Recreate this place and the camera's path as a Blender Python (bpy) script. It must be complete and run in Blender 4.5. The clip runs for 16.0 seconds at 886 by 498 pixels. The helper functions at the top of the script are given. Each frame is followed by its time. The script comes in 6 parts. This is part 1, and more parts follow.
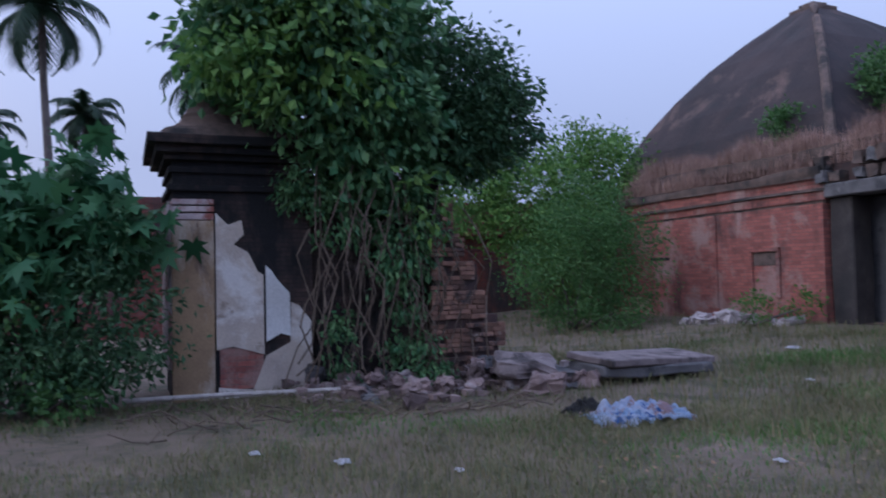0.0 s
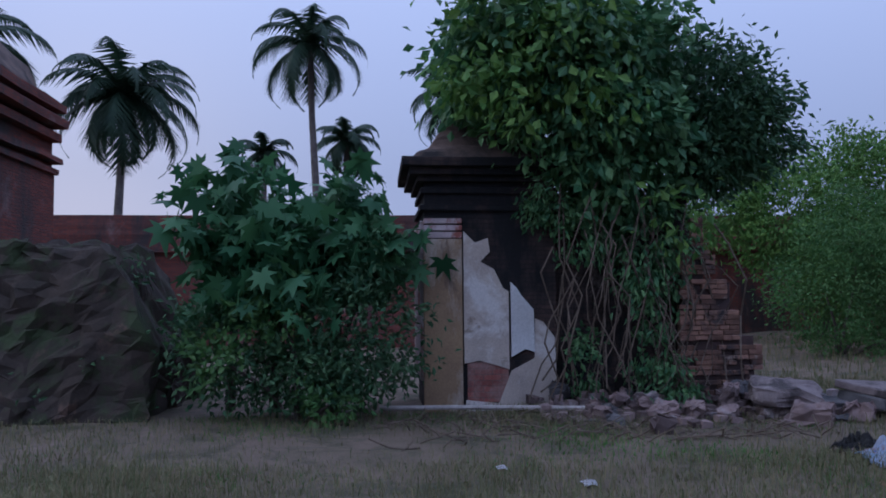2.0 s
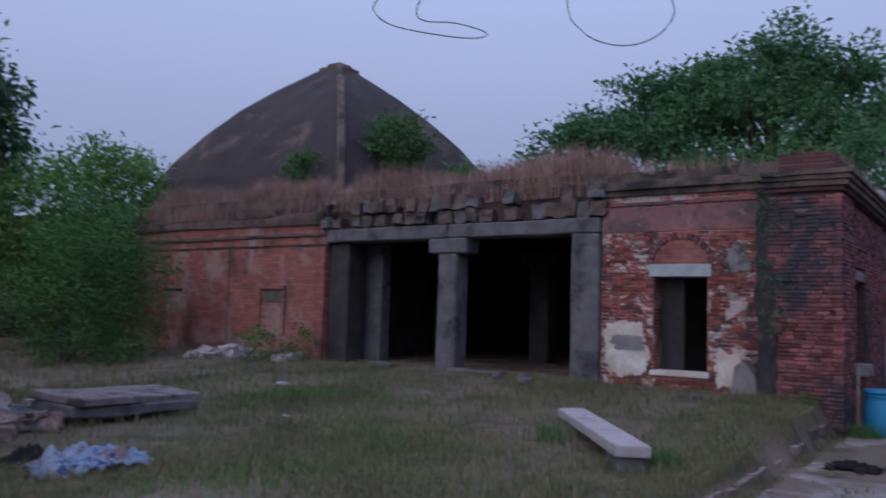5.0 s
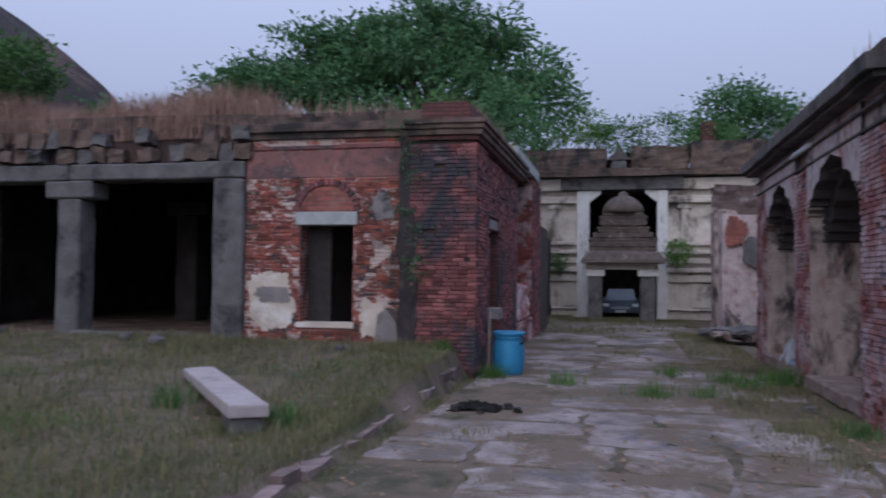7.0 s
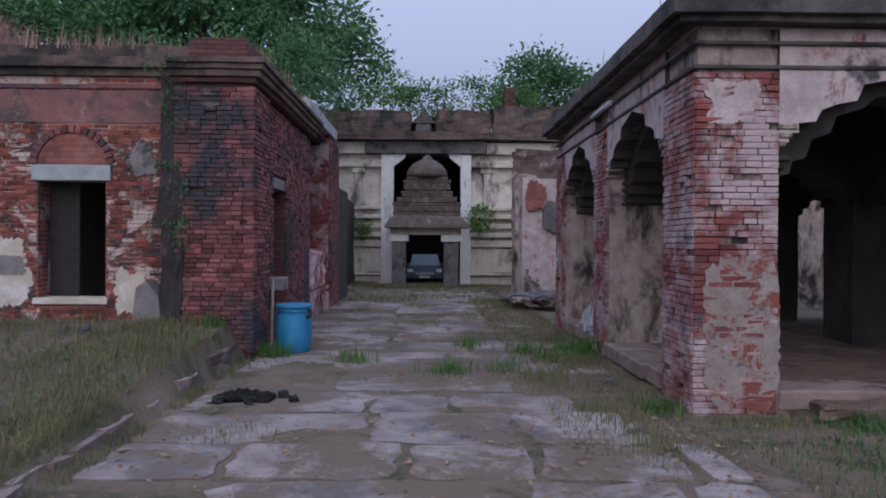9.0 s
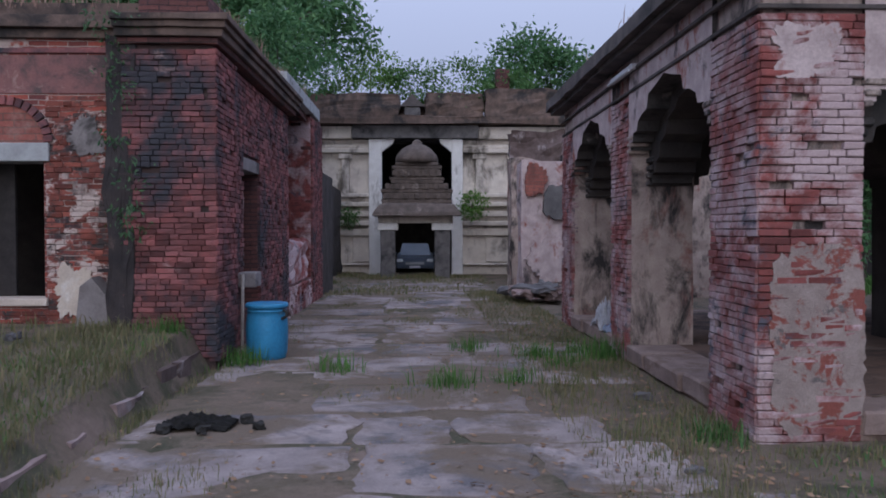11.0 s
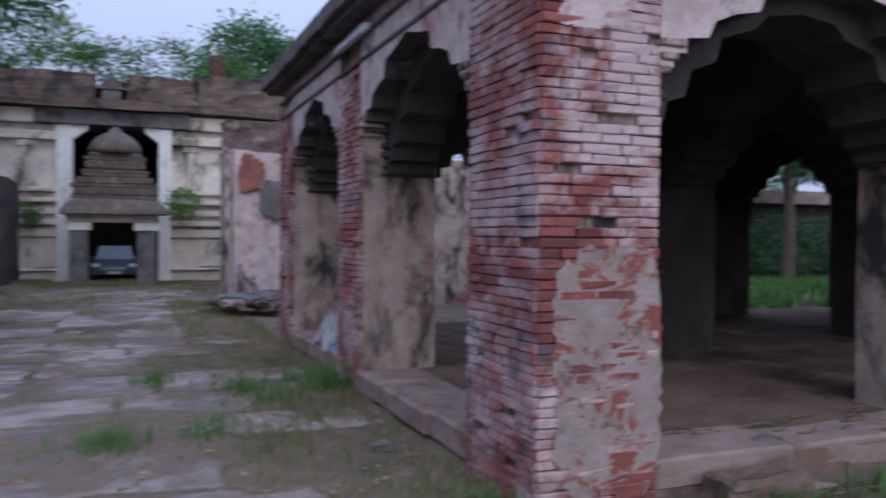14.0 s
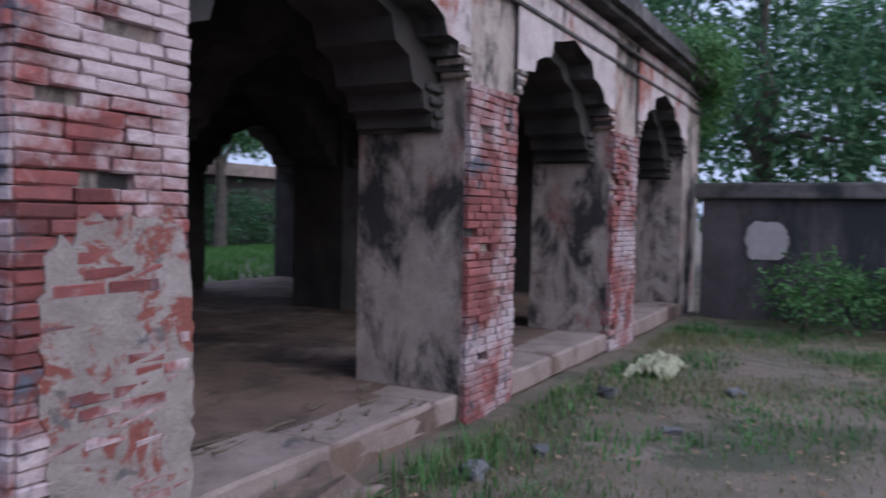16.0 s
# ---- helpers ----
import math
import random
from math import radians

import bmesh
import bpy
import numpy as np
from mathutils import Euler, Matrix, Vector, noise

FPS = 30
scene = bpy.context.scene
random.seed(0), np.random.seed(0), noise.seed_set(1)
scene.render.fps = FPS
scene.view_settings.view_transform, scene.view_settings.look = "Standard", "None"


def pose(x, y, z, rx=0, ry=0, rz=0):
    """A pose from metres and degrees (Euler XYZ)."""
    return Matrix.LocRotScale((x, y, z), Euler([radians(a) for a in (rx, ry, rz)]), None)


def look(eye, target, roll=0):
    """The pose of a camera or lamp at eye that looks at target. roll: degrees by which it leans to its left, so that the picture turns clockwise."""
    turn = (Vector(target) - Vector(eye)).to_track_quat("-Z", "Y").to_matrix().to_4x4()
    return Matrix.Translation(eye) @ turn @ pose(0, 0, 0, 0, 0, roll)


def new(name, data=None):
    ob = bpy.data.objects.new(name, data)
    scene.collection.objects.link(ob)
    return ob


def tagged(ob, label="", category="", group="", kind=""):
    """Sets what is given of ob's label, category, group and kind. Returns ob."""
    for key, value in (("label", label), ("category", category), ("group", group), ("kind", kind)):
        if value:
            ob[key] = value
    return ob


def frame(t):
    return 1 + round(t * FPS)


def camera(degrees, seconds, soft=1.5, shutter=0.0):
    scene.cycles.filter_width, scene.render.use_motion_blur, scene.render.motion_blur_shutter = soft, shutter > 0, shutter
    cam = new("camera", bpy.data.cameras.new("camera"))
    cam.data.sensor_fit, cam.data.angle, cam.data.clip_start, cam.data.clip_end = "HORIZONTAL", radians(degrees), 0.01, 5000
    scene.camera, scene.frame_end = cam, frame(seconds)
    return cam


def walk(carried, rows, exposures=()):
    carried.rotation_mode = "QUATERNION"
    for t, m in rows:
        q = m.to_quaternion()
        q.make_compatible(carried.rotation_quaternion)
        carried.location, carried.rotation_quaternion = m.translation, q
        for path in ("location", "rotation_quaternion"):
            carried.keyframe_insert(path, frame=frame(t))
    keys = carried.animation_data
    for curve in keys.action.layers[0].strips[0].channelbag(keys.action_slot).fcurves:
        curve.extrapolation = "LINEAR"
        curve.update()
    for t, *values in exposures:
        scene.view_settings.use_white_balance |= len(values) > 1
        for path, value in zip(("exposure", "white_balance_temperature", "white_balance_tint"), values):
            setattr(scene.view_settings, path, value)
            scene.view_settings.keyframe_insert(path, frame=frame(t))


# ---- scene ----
cam = camera(58.1, 16.0, soft=1.8, shutter=0.5)
PATH = [
    (0, (0.198, -1.035, 1.537), (-1.653, -0.281, 1.615), -1.3),
    (0.5, (0.194, -1.059, 1.569), (-1.702, -0.435, 1.693), -1.0),
    (1, (0.217, -1.04, 1.611), (-1.727, -0.589, 1.753), -1.0),
    (1.5, (0.215, -1.069, 1.599), (-1.767, -0.831, 1.727), -0.9),
    (2, (0.215, -1.084, 1.575), (-1.773, -0.909, 1.698), -0.5),
    (2.5, (0.253, -0.881, 1.565), (-1.715, -0.548, 1.699), 0.1),
    (3, (0.286, -0.928, 1.585), (-1.57, -0.198, 1.73), 1.1),
    (3.5, (0.27, -0.816, 1.599), (-1.382, 0.299, 1.767), 1.5),
    (4, (0.353, -0.706, 1.623), (-1.075, 0.681, 1.813), 1.3),
    (4.2, (0.361, -0.653, 1.644), (-1.016, 0.785, 1.835), 1.5),
    (6.3, (0.401, 0.209, 1.538), (-0.307, 2.078, 1.621), 1.0),
    (6.5, (0.443, 0.347, 1.54), (-0.191, 2.242, 1.622), 0.9),
    (7, (0.513, 0.591, 1.512), (0.072, 2.541, 1.578), 0.6),
    (7.5, (0.516, 0.912, 1.55), (0.254, 2.894, 1.616), 0.5),
    (8, (0.58, 1.2, 1.542), (0.438, 3.195, 1.589), 0.3),
    (8.5, (0.662, 1.548, 1.513), (0.627, 3.548, 1.519), 0.4),
    (9, (0.654, 1.899, 1.509), (0.686, 3.898, 1.493), 0.4),
    (9.2, (0.64, 2.021, 1.51), (0.681, 4.021, 1.489), 0.3),
    (11.5, (0.595, 3.764, 1.502), (0.669, 5.761, 1.451), -0.3),
    (12, (0.614, 4.145, 1.508), (0.736, 6.141, 1.446), -0.7),
    (12.5, (0.677, 4.451, 1.524), (0.824, 6.444, 1.451), -0.7),
    (13, (0.822, 4.693, 1.503), (1.037, 6.681, 1.44), -0.3),
    (13.5, (0.894, 4.939, 1.484), (1.317, 6.894, 1.432), 0.0),
    (14, (0.999, 5.218, 1.466), (1.729, 7.08, 1.433), 0.5),
    (14.5, (1.186, 5.563, 1.452), (2.245, 7.259, 1.442), 1.0),
    (15, (1.253, 5.915, 1.438), (2.612, 7.382, 1.403), 1.0),
    (15.5, (1.304, 6.165, 1.479), (2.883, 7.389, 1.395), 1.4),
    (16, (1.37, 6.442, 1.448), (3.126, 7.395, 1.36), 1.1),
]
walk(cam, [(t, look(eye, target, roll)) for t, eye, target, roll in PATH],
     exposures=((0, 0.42, 5700, 6), (0.5, 0.5, 5700, 6), (1, 0.25, 5600, 6), (2, 0.1, 5500, 6), (3, 0.3, 5700, 8), (4, -0.12, 5700, 8), (6.5, 0.2, 6200, 4), (9, 0.32, 6300, 4), (12.5, 0.45, 6200, 4), (16, 0.9, 6000, 0)))
# ---- light: dusk under a thin overcast ----
world = bpy.data.worlds.new("world")
scene.world = world
world.use_nodes = True
wn, wl = world.node_tree.nodes, world.node_tree.links
sky = wn.new("ShaderNodeTexSky")
sky.sky_type, sky.sun_disc, sky.sun_elevation, sky.sun_rotation = "NISHITA", False, radians(8), radians(250)
sky.air_density, sky.dust_density = 1.0, 3.0
scl = wn.new("ShaderNodeMix")
scl.data_type = "RGBA"
scl.inputs["Factor"].default_value = 0.97
scl.inputs["B"].default_value = (4.1, 4.45, 6.6, 1)
wl.new(sky.outputs["Color"], scl.inputs["A"])
# an overcast sky is brighter overhead than at the horizon
way = wn.new("ShaderNodeSeparateXYZ")
wl.new(wn.new("ShaderNodeTexCoord").outputs["Generated"], way.inputs[0])
grade = wn.new("ShaderNodeMapRange")
grade.inputs["From Min"].default_value, grade.inputs["From Max"].default_value = 0.15, 1.0
grade.inputs["To Min"].default_value, grade.inputs["To Max"].default_value = 0.081, 0.21
wl.new(way.outputs["Z"], grade.inputs["Value"])
wl.new(scl.outputs["Result"], wn["Background"].inputs["Color"])
wl.new(grade.outputs["Result"], wn["Background"].inputs["Strength"])
sun = new("sun", bpy.data.lights.new("sun", "SUN"))
sun.data.energy, sun.data.angle, sun.data.color = 1.0, radians(60), (1.0, 0.9, 0.88)
sun.matrix_world = look((-2, -16, 12), (0, 6, 0))

# ---- materials ----
def nmat(name, rough=0.9):
    m = bpy.data.materials.new(name)
    m.use_nodes = True
    b = m.node_tree.nodes["Principled BSDF"]
    b.inputs["Roughness"].default_value = rough
    b.inputs["Specular IOR Level"].default_value = 0.25
    return m, m.node_tree.nodes, m.node_tree.links, b


def col(c):
    return (c[0], c[1], c[2], 1)


def nz(n, l, pos, scale, detail=6, rough=0.6, dist=0.0):
    t = n.new("ShaderNodeTexNoise")
    t.inputs["Scale"].default_value, t.inputs["Detail"].default_value = scale, detail
    t.inputs["Roughness"].default_value, t.inputs["Distortion"].default_value = rough, dist
    l.new(pos, t.inputs["Vector"])
    return t.outputs["Fac"]


def ramp(n, l, src, lo, hi):
    r = n.new("ShaderNodeMapRange")
    r.inputs["From Min"].default_value, r.inputs["From Max"].default_value = lo, hi
    l.new(src, r.inputs["Value"])
    return r.outputs["Result"]


def mixc(n, l, fac, a, b):
    m = n.new("ShaderNodeMix")
    m.data_type = "RGBA"
    for k, v in (("A", a), ("B", b)):
        if isinstance(v, tuple):
            m.inputs[k].default_value = col(v)
        else:
            l.new(v, m.inputs[k])
    if isinstance(fac, float):
        m.inputs["Factor"].default_value = fac
    else:
        l.new(fac, m.inputs["Factor"])
    return m.outputs["Result"]


def bumped(n, l, b, src, strength, dist=0.02):
    u = n.new("ShaderNodeBump")
    u.inputs["Strength"].default_value, u.inputs["Distance"].default_value = strength, dist
    l.new(src, u.inputs["Height"])
    l.new(u.outputs["Normal"], b.inputs["Normal"])


def worn(name, c1, c2, scale=3.0, stain=None, stain_scale=0.8, lo=0.5, hi=0.62, stain2=None, s2=(0.55, 0.62), grain=40.0,
         rough=0.9, bump=0.5, rand=0.0, streak=1.0):
    """Two tones mixed by noise, one or two layers of stains or wash with ragged edges, fine grain and relief."""
    m, n, l, b = nmat(name, rough)
    pos = n.new("ShaderNodeNewGeometry").outputs["Position"]
    c = mixc(n, l, ramp(n, l, nz(n, l, pos, scale), 0.32, 0.68), c1, c2)
    if rand:
        oi = n.new("ShaderNodeObjectInfo").outputs["Random"]
        geo = n.new("ShaderNodeNewGeometry").outputs["Random Per Island"]
        ad = n.new("ShaderNodeMath")
        l.new(oi, ad.inputs[0]), l.new(geo, ad.inputs[1])
        fr = n.new("ShaderNodeMath")
        fr.operation = "FRACT"
        l.new(ad.outputs[0], fr.inputs[0])
        hs = n.new("ShaderNodeHueSaturation")
        l.new(ramp2(n, l, fr.outputs[0], 1 - rand, 1 + rand), hs.inputs["Value"])
        l.new(c, hs.inputs["Color"])
        c = hs.outputs["Color"]
    mp = n.new("ShaderNodeMapping")
    mp.inputs["Scale"].default_value = (1, 1, streak)
    l.new(pos, mp.inputs["Vector"])
    if stain:
        f = ramp(n, l, nz(n, l, mp.outputs["Vector"], stain_scale, 10, 0.68, 0.3), lo, hi)
        c = mixc(n, l, f, c, stain)
    if stain2:
        off = n.new("ShaderNodeMapping")
        off.inputs["Location"].default_value, off.inputs["Scale"].default_value = (7.3, 2.1, 5.7), (1, 1, streak)
        l.new(pos, off.inputs["Vector"])
        f = ramp(n, l, nz(n, l, off.outputs["Vector"], stain_scale * 1.3, 10, 0.7, 0.4), s2[0], s2[1])
        c = mixc(n, l, f, c, stain2)
    g = nz(n, l, pos, grain, 8, 0.75)
    gm = n.new("ShaderNodeHueSaturation")
    l.new(ramp2(n, l, g, 0.72, 1.25), gm.inputs["Value"])
    l.new(c, gm.inputs["Color"])
    l.new(gm.outputs["Color"], b.inputs["Base Color"])
    bumped(n, l, b, g, bump, 0.015)
    return m


def ramp2(n, l, src, lo, hi):
    r = n.new("ShaderNodeMapRange")
    r.inputs["From Min"].default_value, r.inputs["From Max"].default_value = 0.2, 0.8
    r.inputs["To Min"].default_value, r.inputs["To Max"].default_value = lo, hi
    l.new(src, r.inputs["Value"])
    return r.outputs["Result"]


def brickwork(name, c1, c2, mortar, wash, soot, lo=0.53, hi=0.6, slo=0.55, shi=0.68, course=0.06, length=0.22):
    """Coursed brick for surfaces seen from far off, with patches of old limewash and dark mould over it."""
    m, n, l, b = nmat(name, 0.92)
    pos = n.new("ShaderNodeNewGeometry").outputs["Position"]
    s = n.new("ShaderNodeSeparateXYZ")
    l.new(pos, s.inputs[0])
    ad = n.new("ShaderNodeMath")
    l.new(s.outputs["X"], ad.inputs[0]), l.new(s.outputs["Y"], ad.inputs[1])
    wob = n.new("ShaderNodeMath")
    wob.operation = "MULTIPLY_ADD"
    wob.inputs[1].default_value = 0.05
    l.new(nz(n, l, pos, 1.7, 3), wob.inputs[0]), l.new(s.outputs["Z"], wob.inputs[2])
    cb = n.new("ShaderNodeCombineXYZ")
    l.new(ad.outputs[0], cb.inputs["X"]), l.new(wob.outputs[0], cb.inputs["Y"])
    t = n.new("ShaderNodeTexBrick")
    t.inputs["Scale"].default_value, t.inputs["Brick Width"].default_value, t.inputs["Row Height"].default_value = 1, length, course
    t.inputs["Mortar Size"].default_value, t.inputs["Mortar Smooth"].default_value, t.inputs["Bias"].default_value = 0.006, 0.3, -0.1
    t.inputs["Color1"].default_value, t.inputs["Color2"].default_value, t.inputs["Mortar"].default_value = col(c1), col(c2), col(mortar)
    l.new(cb.outputs[0], t.inputs["Vector"])
    c = t.outputs["Color"]
    c = mixc(n, l, ramp(n, l, nz(n, l, pos, 1.1, 10, 0.7, 0.3), lo, hi), c, wash)
    off = n.new("ShaderNodeMapping")
    off.inputs["Location"].default_value, off.inputs["Scale"].default_value = (3.1, 8.7, 1.2), (1, 1, 0.45)
    l.new(pos, off.inputs["Vector"])
    c = mixc(n, l, ramp(n, l, nz(n, l, off.outputs["Vector"], 0.9, 10, 0.7), slo, shi), c, soot)
    g = nz(n, l, pos, 30, 8, 0.75)
    gm = n.new("ShaderNodeHueSaturation")
    l.new(ramp2(n, l, g, 0.7, 1.28), gm.inputs["Value"])
    l.new(c, gm.inputs["Color"])
    l.new(gm.outputs["Color"], b.inputs["Base Color"])
    hh = n.new("ShaderNodeMath")
    hh.operation = "MULTIPLY_ADD"
    hh.inputs[1].default_value = -0.8
    l.new(t.outputs["Fac"], hh.inputs[0]), l.new(g, hh.inputs[2])
    bumped(n, l, b, hh.outputs[0], 0.7, 0.02)
    return m


def leafy(name, c1, c2, rough=0.55, trans=0.25):
    m, n, l, b = nmat(name, rough)
    r = n.new("ShaderNodeNewGeometry")
    c = mixc(n, l, r.outputs["Random Per Island"], c1, c2)
    big = nz(n, l, r.outputs["Position"], 0.9, 3)
    hs = n.new("ShaderNodeHueSaturation")
    l.new(ramp2(n, l, big, 0.65, 1.35), hs.inputs["Value"])
    l.new(c, hs.inputs["Color"])
    l.new(hs.outputs["Color"], b.inputs["Base Color"])
    t = n.new("ShaderNodeBsdfTranslucent")
    l.new(hs.outputs["Color"], t.inputs["Color"])
    mx = n.new("ShaderNodeMixShader")
    mx.inputs["Fac"].default_value = trans
    l.new(b.outputs[0], mx.inputs[1]), l.new(t.outputs[0], mx.inputs[2])
    l.new(mx.outputs[0], n["Material Output"].inputs["Surface"])
    return m


RED, DRED, WASH, SOOT = (0.34, 0.10, 0.07), (0.2, 0.07, 0.06), (0.43, 0.35, 0.36), (0.04, 0.04, 0.045)
M_BRICK = worn("brick_red", (0.255, 0.076, 0.069), (0.15, 0.056, 0.055), 6, (0.45, 0.35, 0.36), 1.25, 0.47, 0.56, (0.1, 0.1, 0.125), (0.58, 0.64), 55, rand=0.22)
M_BRICKL = worn("brick_patched", (0.27, 0.085, 0.064), (0.12, 0.048, 0.043), 5, (0.5, 0.41, 0.375), 2.6, 0.53, 0.57, (0.06, 0.052, 0.052), (0.51, 0.59), 55, rand=0.35)
M_BRICKW = worn("brick_limewashed", (0.26, 0.084, 0.078), (0.165, 0.064, 0.062), 6, (0.4, 0.315, 0.325), 2.1, 0.44, 0.6, (0.1, 0.098, 0.118), (0.56, 0.64), 55, rand=0.2)
M_BRICKT = worn("brick_tan", (0.3, 0.17, 0.12), (0.16, 0.09, 0.07), 5, (0.06, 0.05, 0.05), 1.6, 0.5, 0.6, (0.4, 0.32, 0.27), (0.6, 0.68), 55, rand=0.35)
M_BRICKD = worn("brick_mouldy", (0.25, 0.088, 0.086), (0.14, 0.066, 0.068), 5, (0.048, 0.048, 0.058), 1.1, 0.45, 0.6, (0.34, 0.24, 0.23), (0.62, 0.7), 55, rand=0.4)
M_MORTAR = worn("lime_mortar", (0.24, 0.17, 0.15), (0.12, 0.09, 0.085), 5, SOOT, 1.1, 0.55, 0.7)
M_MORTARD = worn("dark_mortar", (0.09, 0.055, 0.05), (0.05, 0.04, 0.04), 5)
M_WASH = worn("limewashed_plaster", (0.54, 0.45, 0.45), (0.36, 0.29, 0.29), 5, (0.08, 0.07, 0.075), 1.9, 0.58, 0.66, (0.27, 0.1, 0.08), (0.54, 0.62), 50, streak=0.6)
M_REVEAL = worn("stained_plaster", (0.46, 0.38, 0.34), (0.32, 0.25, 0.23), 5, (0.23, 0.085, 0.072), 2.2, 0.55, 0.66, (0.045, 0.042, 0.042), (0.46, 0.6), 50, streak=0.5, bump=0.9)
# soot, with the shade of the arch undersides put into the colour
M_SOOTSHADE = worn("soot_and_shade_lime", (0.1, 0.09, 0.088), (0.045, 0.042, 0.042), 4, (0.22, 0.19, 0.18), 3.0, 0.6, 0.68, (0.03, 0.03, 0.03), (0.5, 0.6), 50)
M_LEDGE = worn("worn_ledge_stone", (0.3, 0.23, 0.205), (0.19, 0.14, 0.125), 3, (0.16, 0.11, 0.09), 1.6, 0.54, 0.64, (0.1, 0.09, 0.085), (0.6, 0.68), 45)
# sooty tone that also carries painted shade for inner parts
M_DARK = worn("soot_and_shade_plaster", (0.075, 0.065, 0.06), (0.035, 0.03, 0.03), 2, (0.03, 0.03, 0.03), 1, 0.5, 0.65, streak=0.5)
M_PLASTER = worn("cream_plaster", (0.6, 0.52, 0.44), (0.45, 0.38, 0.33), 2, (0.68, 0.64, 0.6), 1.6, 0.5, 0.6, (0.28, 0.22, 0.18), (0.6, 0.68), 40)
M_OCHRE = worn("ochre_plaster", (0.36, 0.25, 0.15), (0.25, 0.17, 0.11), 2.5, (0.48, 0.41, 0.34), 1.6, 0.5, 0.62, (0.14, 0.1, 0.08), (0.56, 0.66), 45, streak=0.4)
M_GREYPL = worn("grey_render", (0.27, 0.25, 0.25), (0.18, 0.16, 0.16), 3, (0.07, 0.065, 0.065), 1.4, 0.55, 0.65)
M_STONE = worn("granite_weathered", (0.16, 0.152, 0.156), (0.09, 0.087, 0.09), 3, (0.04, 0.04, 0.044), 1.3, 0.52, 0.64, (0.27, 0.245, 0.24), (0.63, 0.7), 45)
M_OLDSLAB = worn("fallen_granite", (0.27, 0.225, 0.22), (0.15, 0.12, 0.12), 4, (0.07, 0.06, 0.06), 2.2, 0.5, 0.6, (0.34, 0.29, 0.29), (0.58, 0.64), 40, bump=0.9)
M_STONEP = worn("granite_pale", (0.64, 0.59, 0.53), (0.48, 0.43, 0.39), 2.2, (0.13, 0.115, 0.1), 0.9, 0.53, 0.66, (0.08, 0.08, 0.08), (0.6, 0.7), 30, streak=0.6)
M_SHRINE = worn("granite_carved_dark", (0.14, 0.112, 0.1), (0.07, 0.058, 0.052), 3, (0.26, 0.22, 0.2), 1.6, 0.58, 0.68, None, (0, 1), 30)
M_WHITE = worn("whitewashed_stone", (0.72, 0.72, 0.72), (0.58, 0.57, 0.56), 2, (0.2, 0.19, 0.18), 0.9, 0.58, 0.68, streak=0.4)
M_BENCH = worn("bench_granite", (0.42, 0.37, 0.37), (0.33, 0.29, 0.29), 6, (0.2, 0.17, 0.16), 2, 0.56, 0.66, None, (0, 1), 70)
M_EAVE = worn("eave_concrete", (0.14, 0.12, 0.115), (0.07, 0.065, 0.065), 3, (0.03, 0.03, 0.03), 1.2, 0.5, 0.65)
M_ROOF = worn("roof_rubble", (0.17, 0.12, 0.1), (0.07, 0.055, 0.05), 3, (0.035, 0.033, 0.033), 1.1, 0.5, 0.62)
M_DOME = worn("dome_render", (0.06, 0.045, 0.045), (0.036, 0.031, 0.033), 0.8, (0.15, 0.1, 0.085), 0.5, 0.55, 0.7, (0.035, 0.035, 0.037), (0.55, 0.65), 12)
M_FLOOR = worn("earthen_floor", (0.19, 0.125, 0.1), (0.11, 0.075, 0.06), 1.6, (0.26, 0.2, 0.175), 0.9, 0.54, 0.64, (0.05, 0.04, 0.035), (0.5, 0.62), 35)
M_SLAB = worn("paving_stone", (0.34, 0.29, 0.28), (0.22, 0.185, 0.18), 2.5, (0.12, 0.112, 0.118), 0.7, 0.5, 0.58, (0.14, 0.108, 0.082), (0.46, 0.56), 45, rand=0.12)
M_RUBBLE = worn("rubble", (0.24, 0.18, 0.17), (0.12, 0.085, 0.08), 5, (0.32, 0.28, 0.28), 2, 0.56, 0.66, rand=0.4)
M_FARWALL = brickwork("compound_brick", (0.2, 0.06, 0.045), (0.12, 0.045, 0.04), (0.09, 0.07, 0.065), (0.2, 0.13, 0.12), (0.06, 0.05, 0.05), 0.56, 0.66, 0.5, 0.64)
M_REDWALL = brickwork("red_brick_wall", (0.36, 0.125, 0.1), (0.21, 0.08, 0.068), (0.16, 0.105, 0.09), (0.34, 0.22, 0.195), (0.085, 0.05, 0.048), 0.5, 0.62, 0.51, 0.66, 0.075, 0.24)
M_LWALL = brickwork("patchy_brick_wall", (0.34, 0.09, 0.068), (0.13, 0.05, 0.05), (0.36, 0.3, 0.27), (0.46, 0.37, 0.34), (0.05, 0.042, 0.045), 0.54, 0.57, 0.52, 0.6)
M_SIDE = brickwork("mould_brick_wall", (0.15, 0.065, 0.06), (0.085, 0.045, 0.045), (0.045, 0.035, 0.035), (0.3, 0.2, 0.19), (0.05, 0.045, 0.05), 0.6, 0.68, 0.54, 0.66)
M_TOWER = brickwork("blackened_brick", (0.085, 0.055, 0.048), (0.05, 0.04, 0.037), (0.04, 0.035, 0.033), (0.26, 0.21, 0.19), (0.018, 0.018, 0.02), 0.62, 0.68, 0.44, 0.56)
M_BLACKWALL = worn("blackened_render", (0.06, 0.05, 0.05), (0.03, 0.028, 0.03), 4, (0.14, 0.1, 0.09), 2.4, 0.58, 0.68)
M_MOUND = worn("mossy_earth", (0.06, 0.045, 0.036), (0.032, 0.027, 0.022), 4, (0.04, 0.055, 0.025), 1.6, 0.5, 0.62, (0.11, 0.07, 0.055), (0.6, 0.68), 25, bump=0.9)
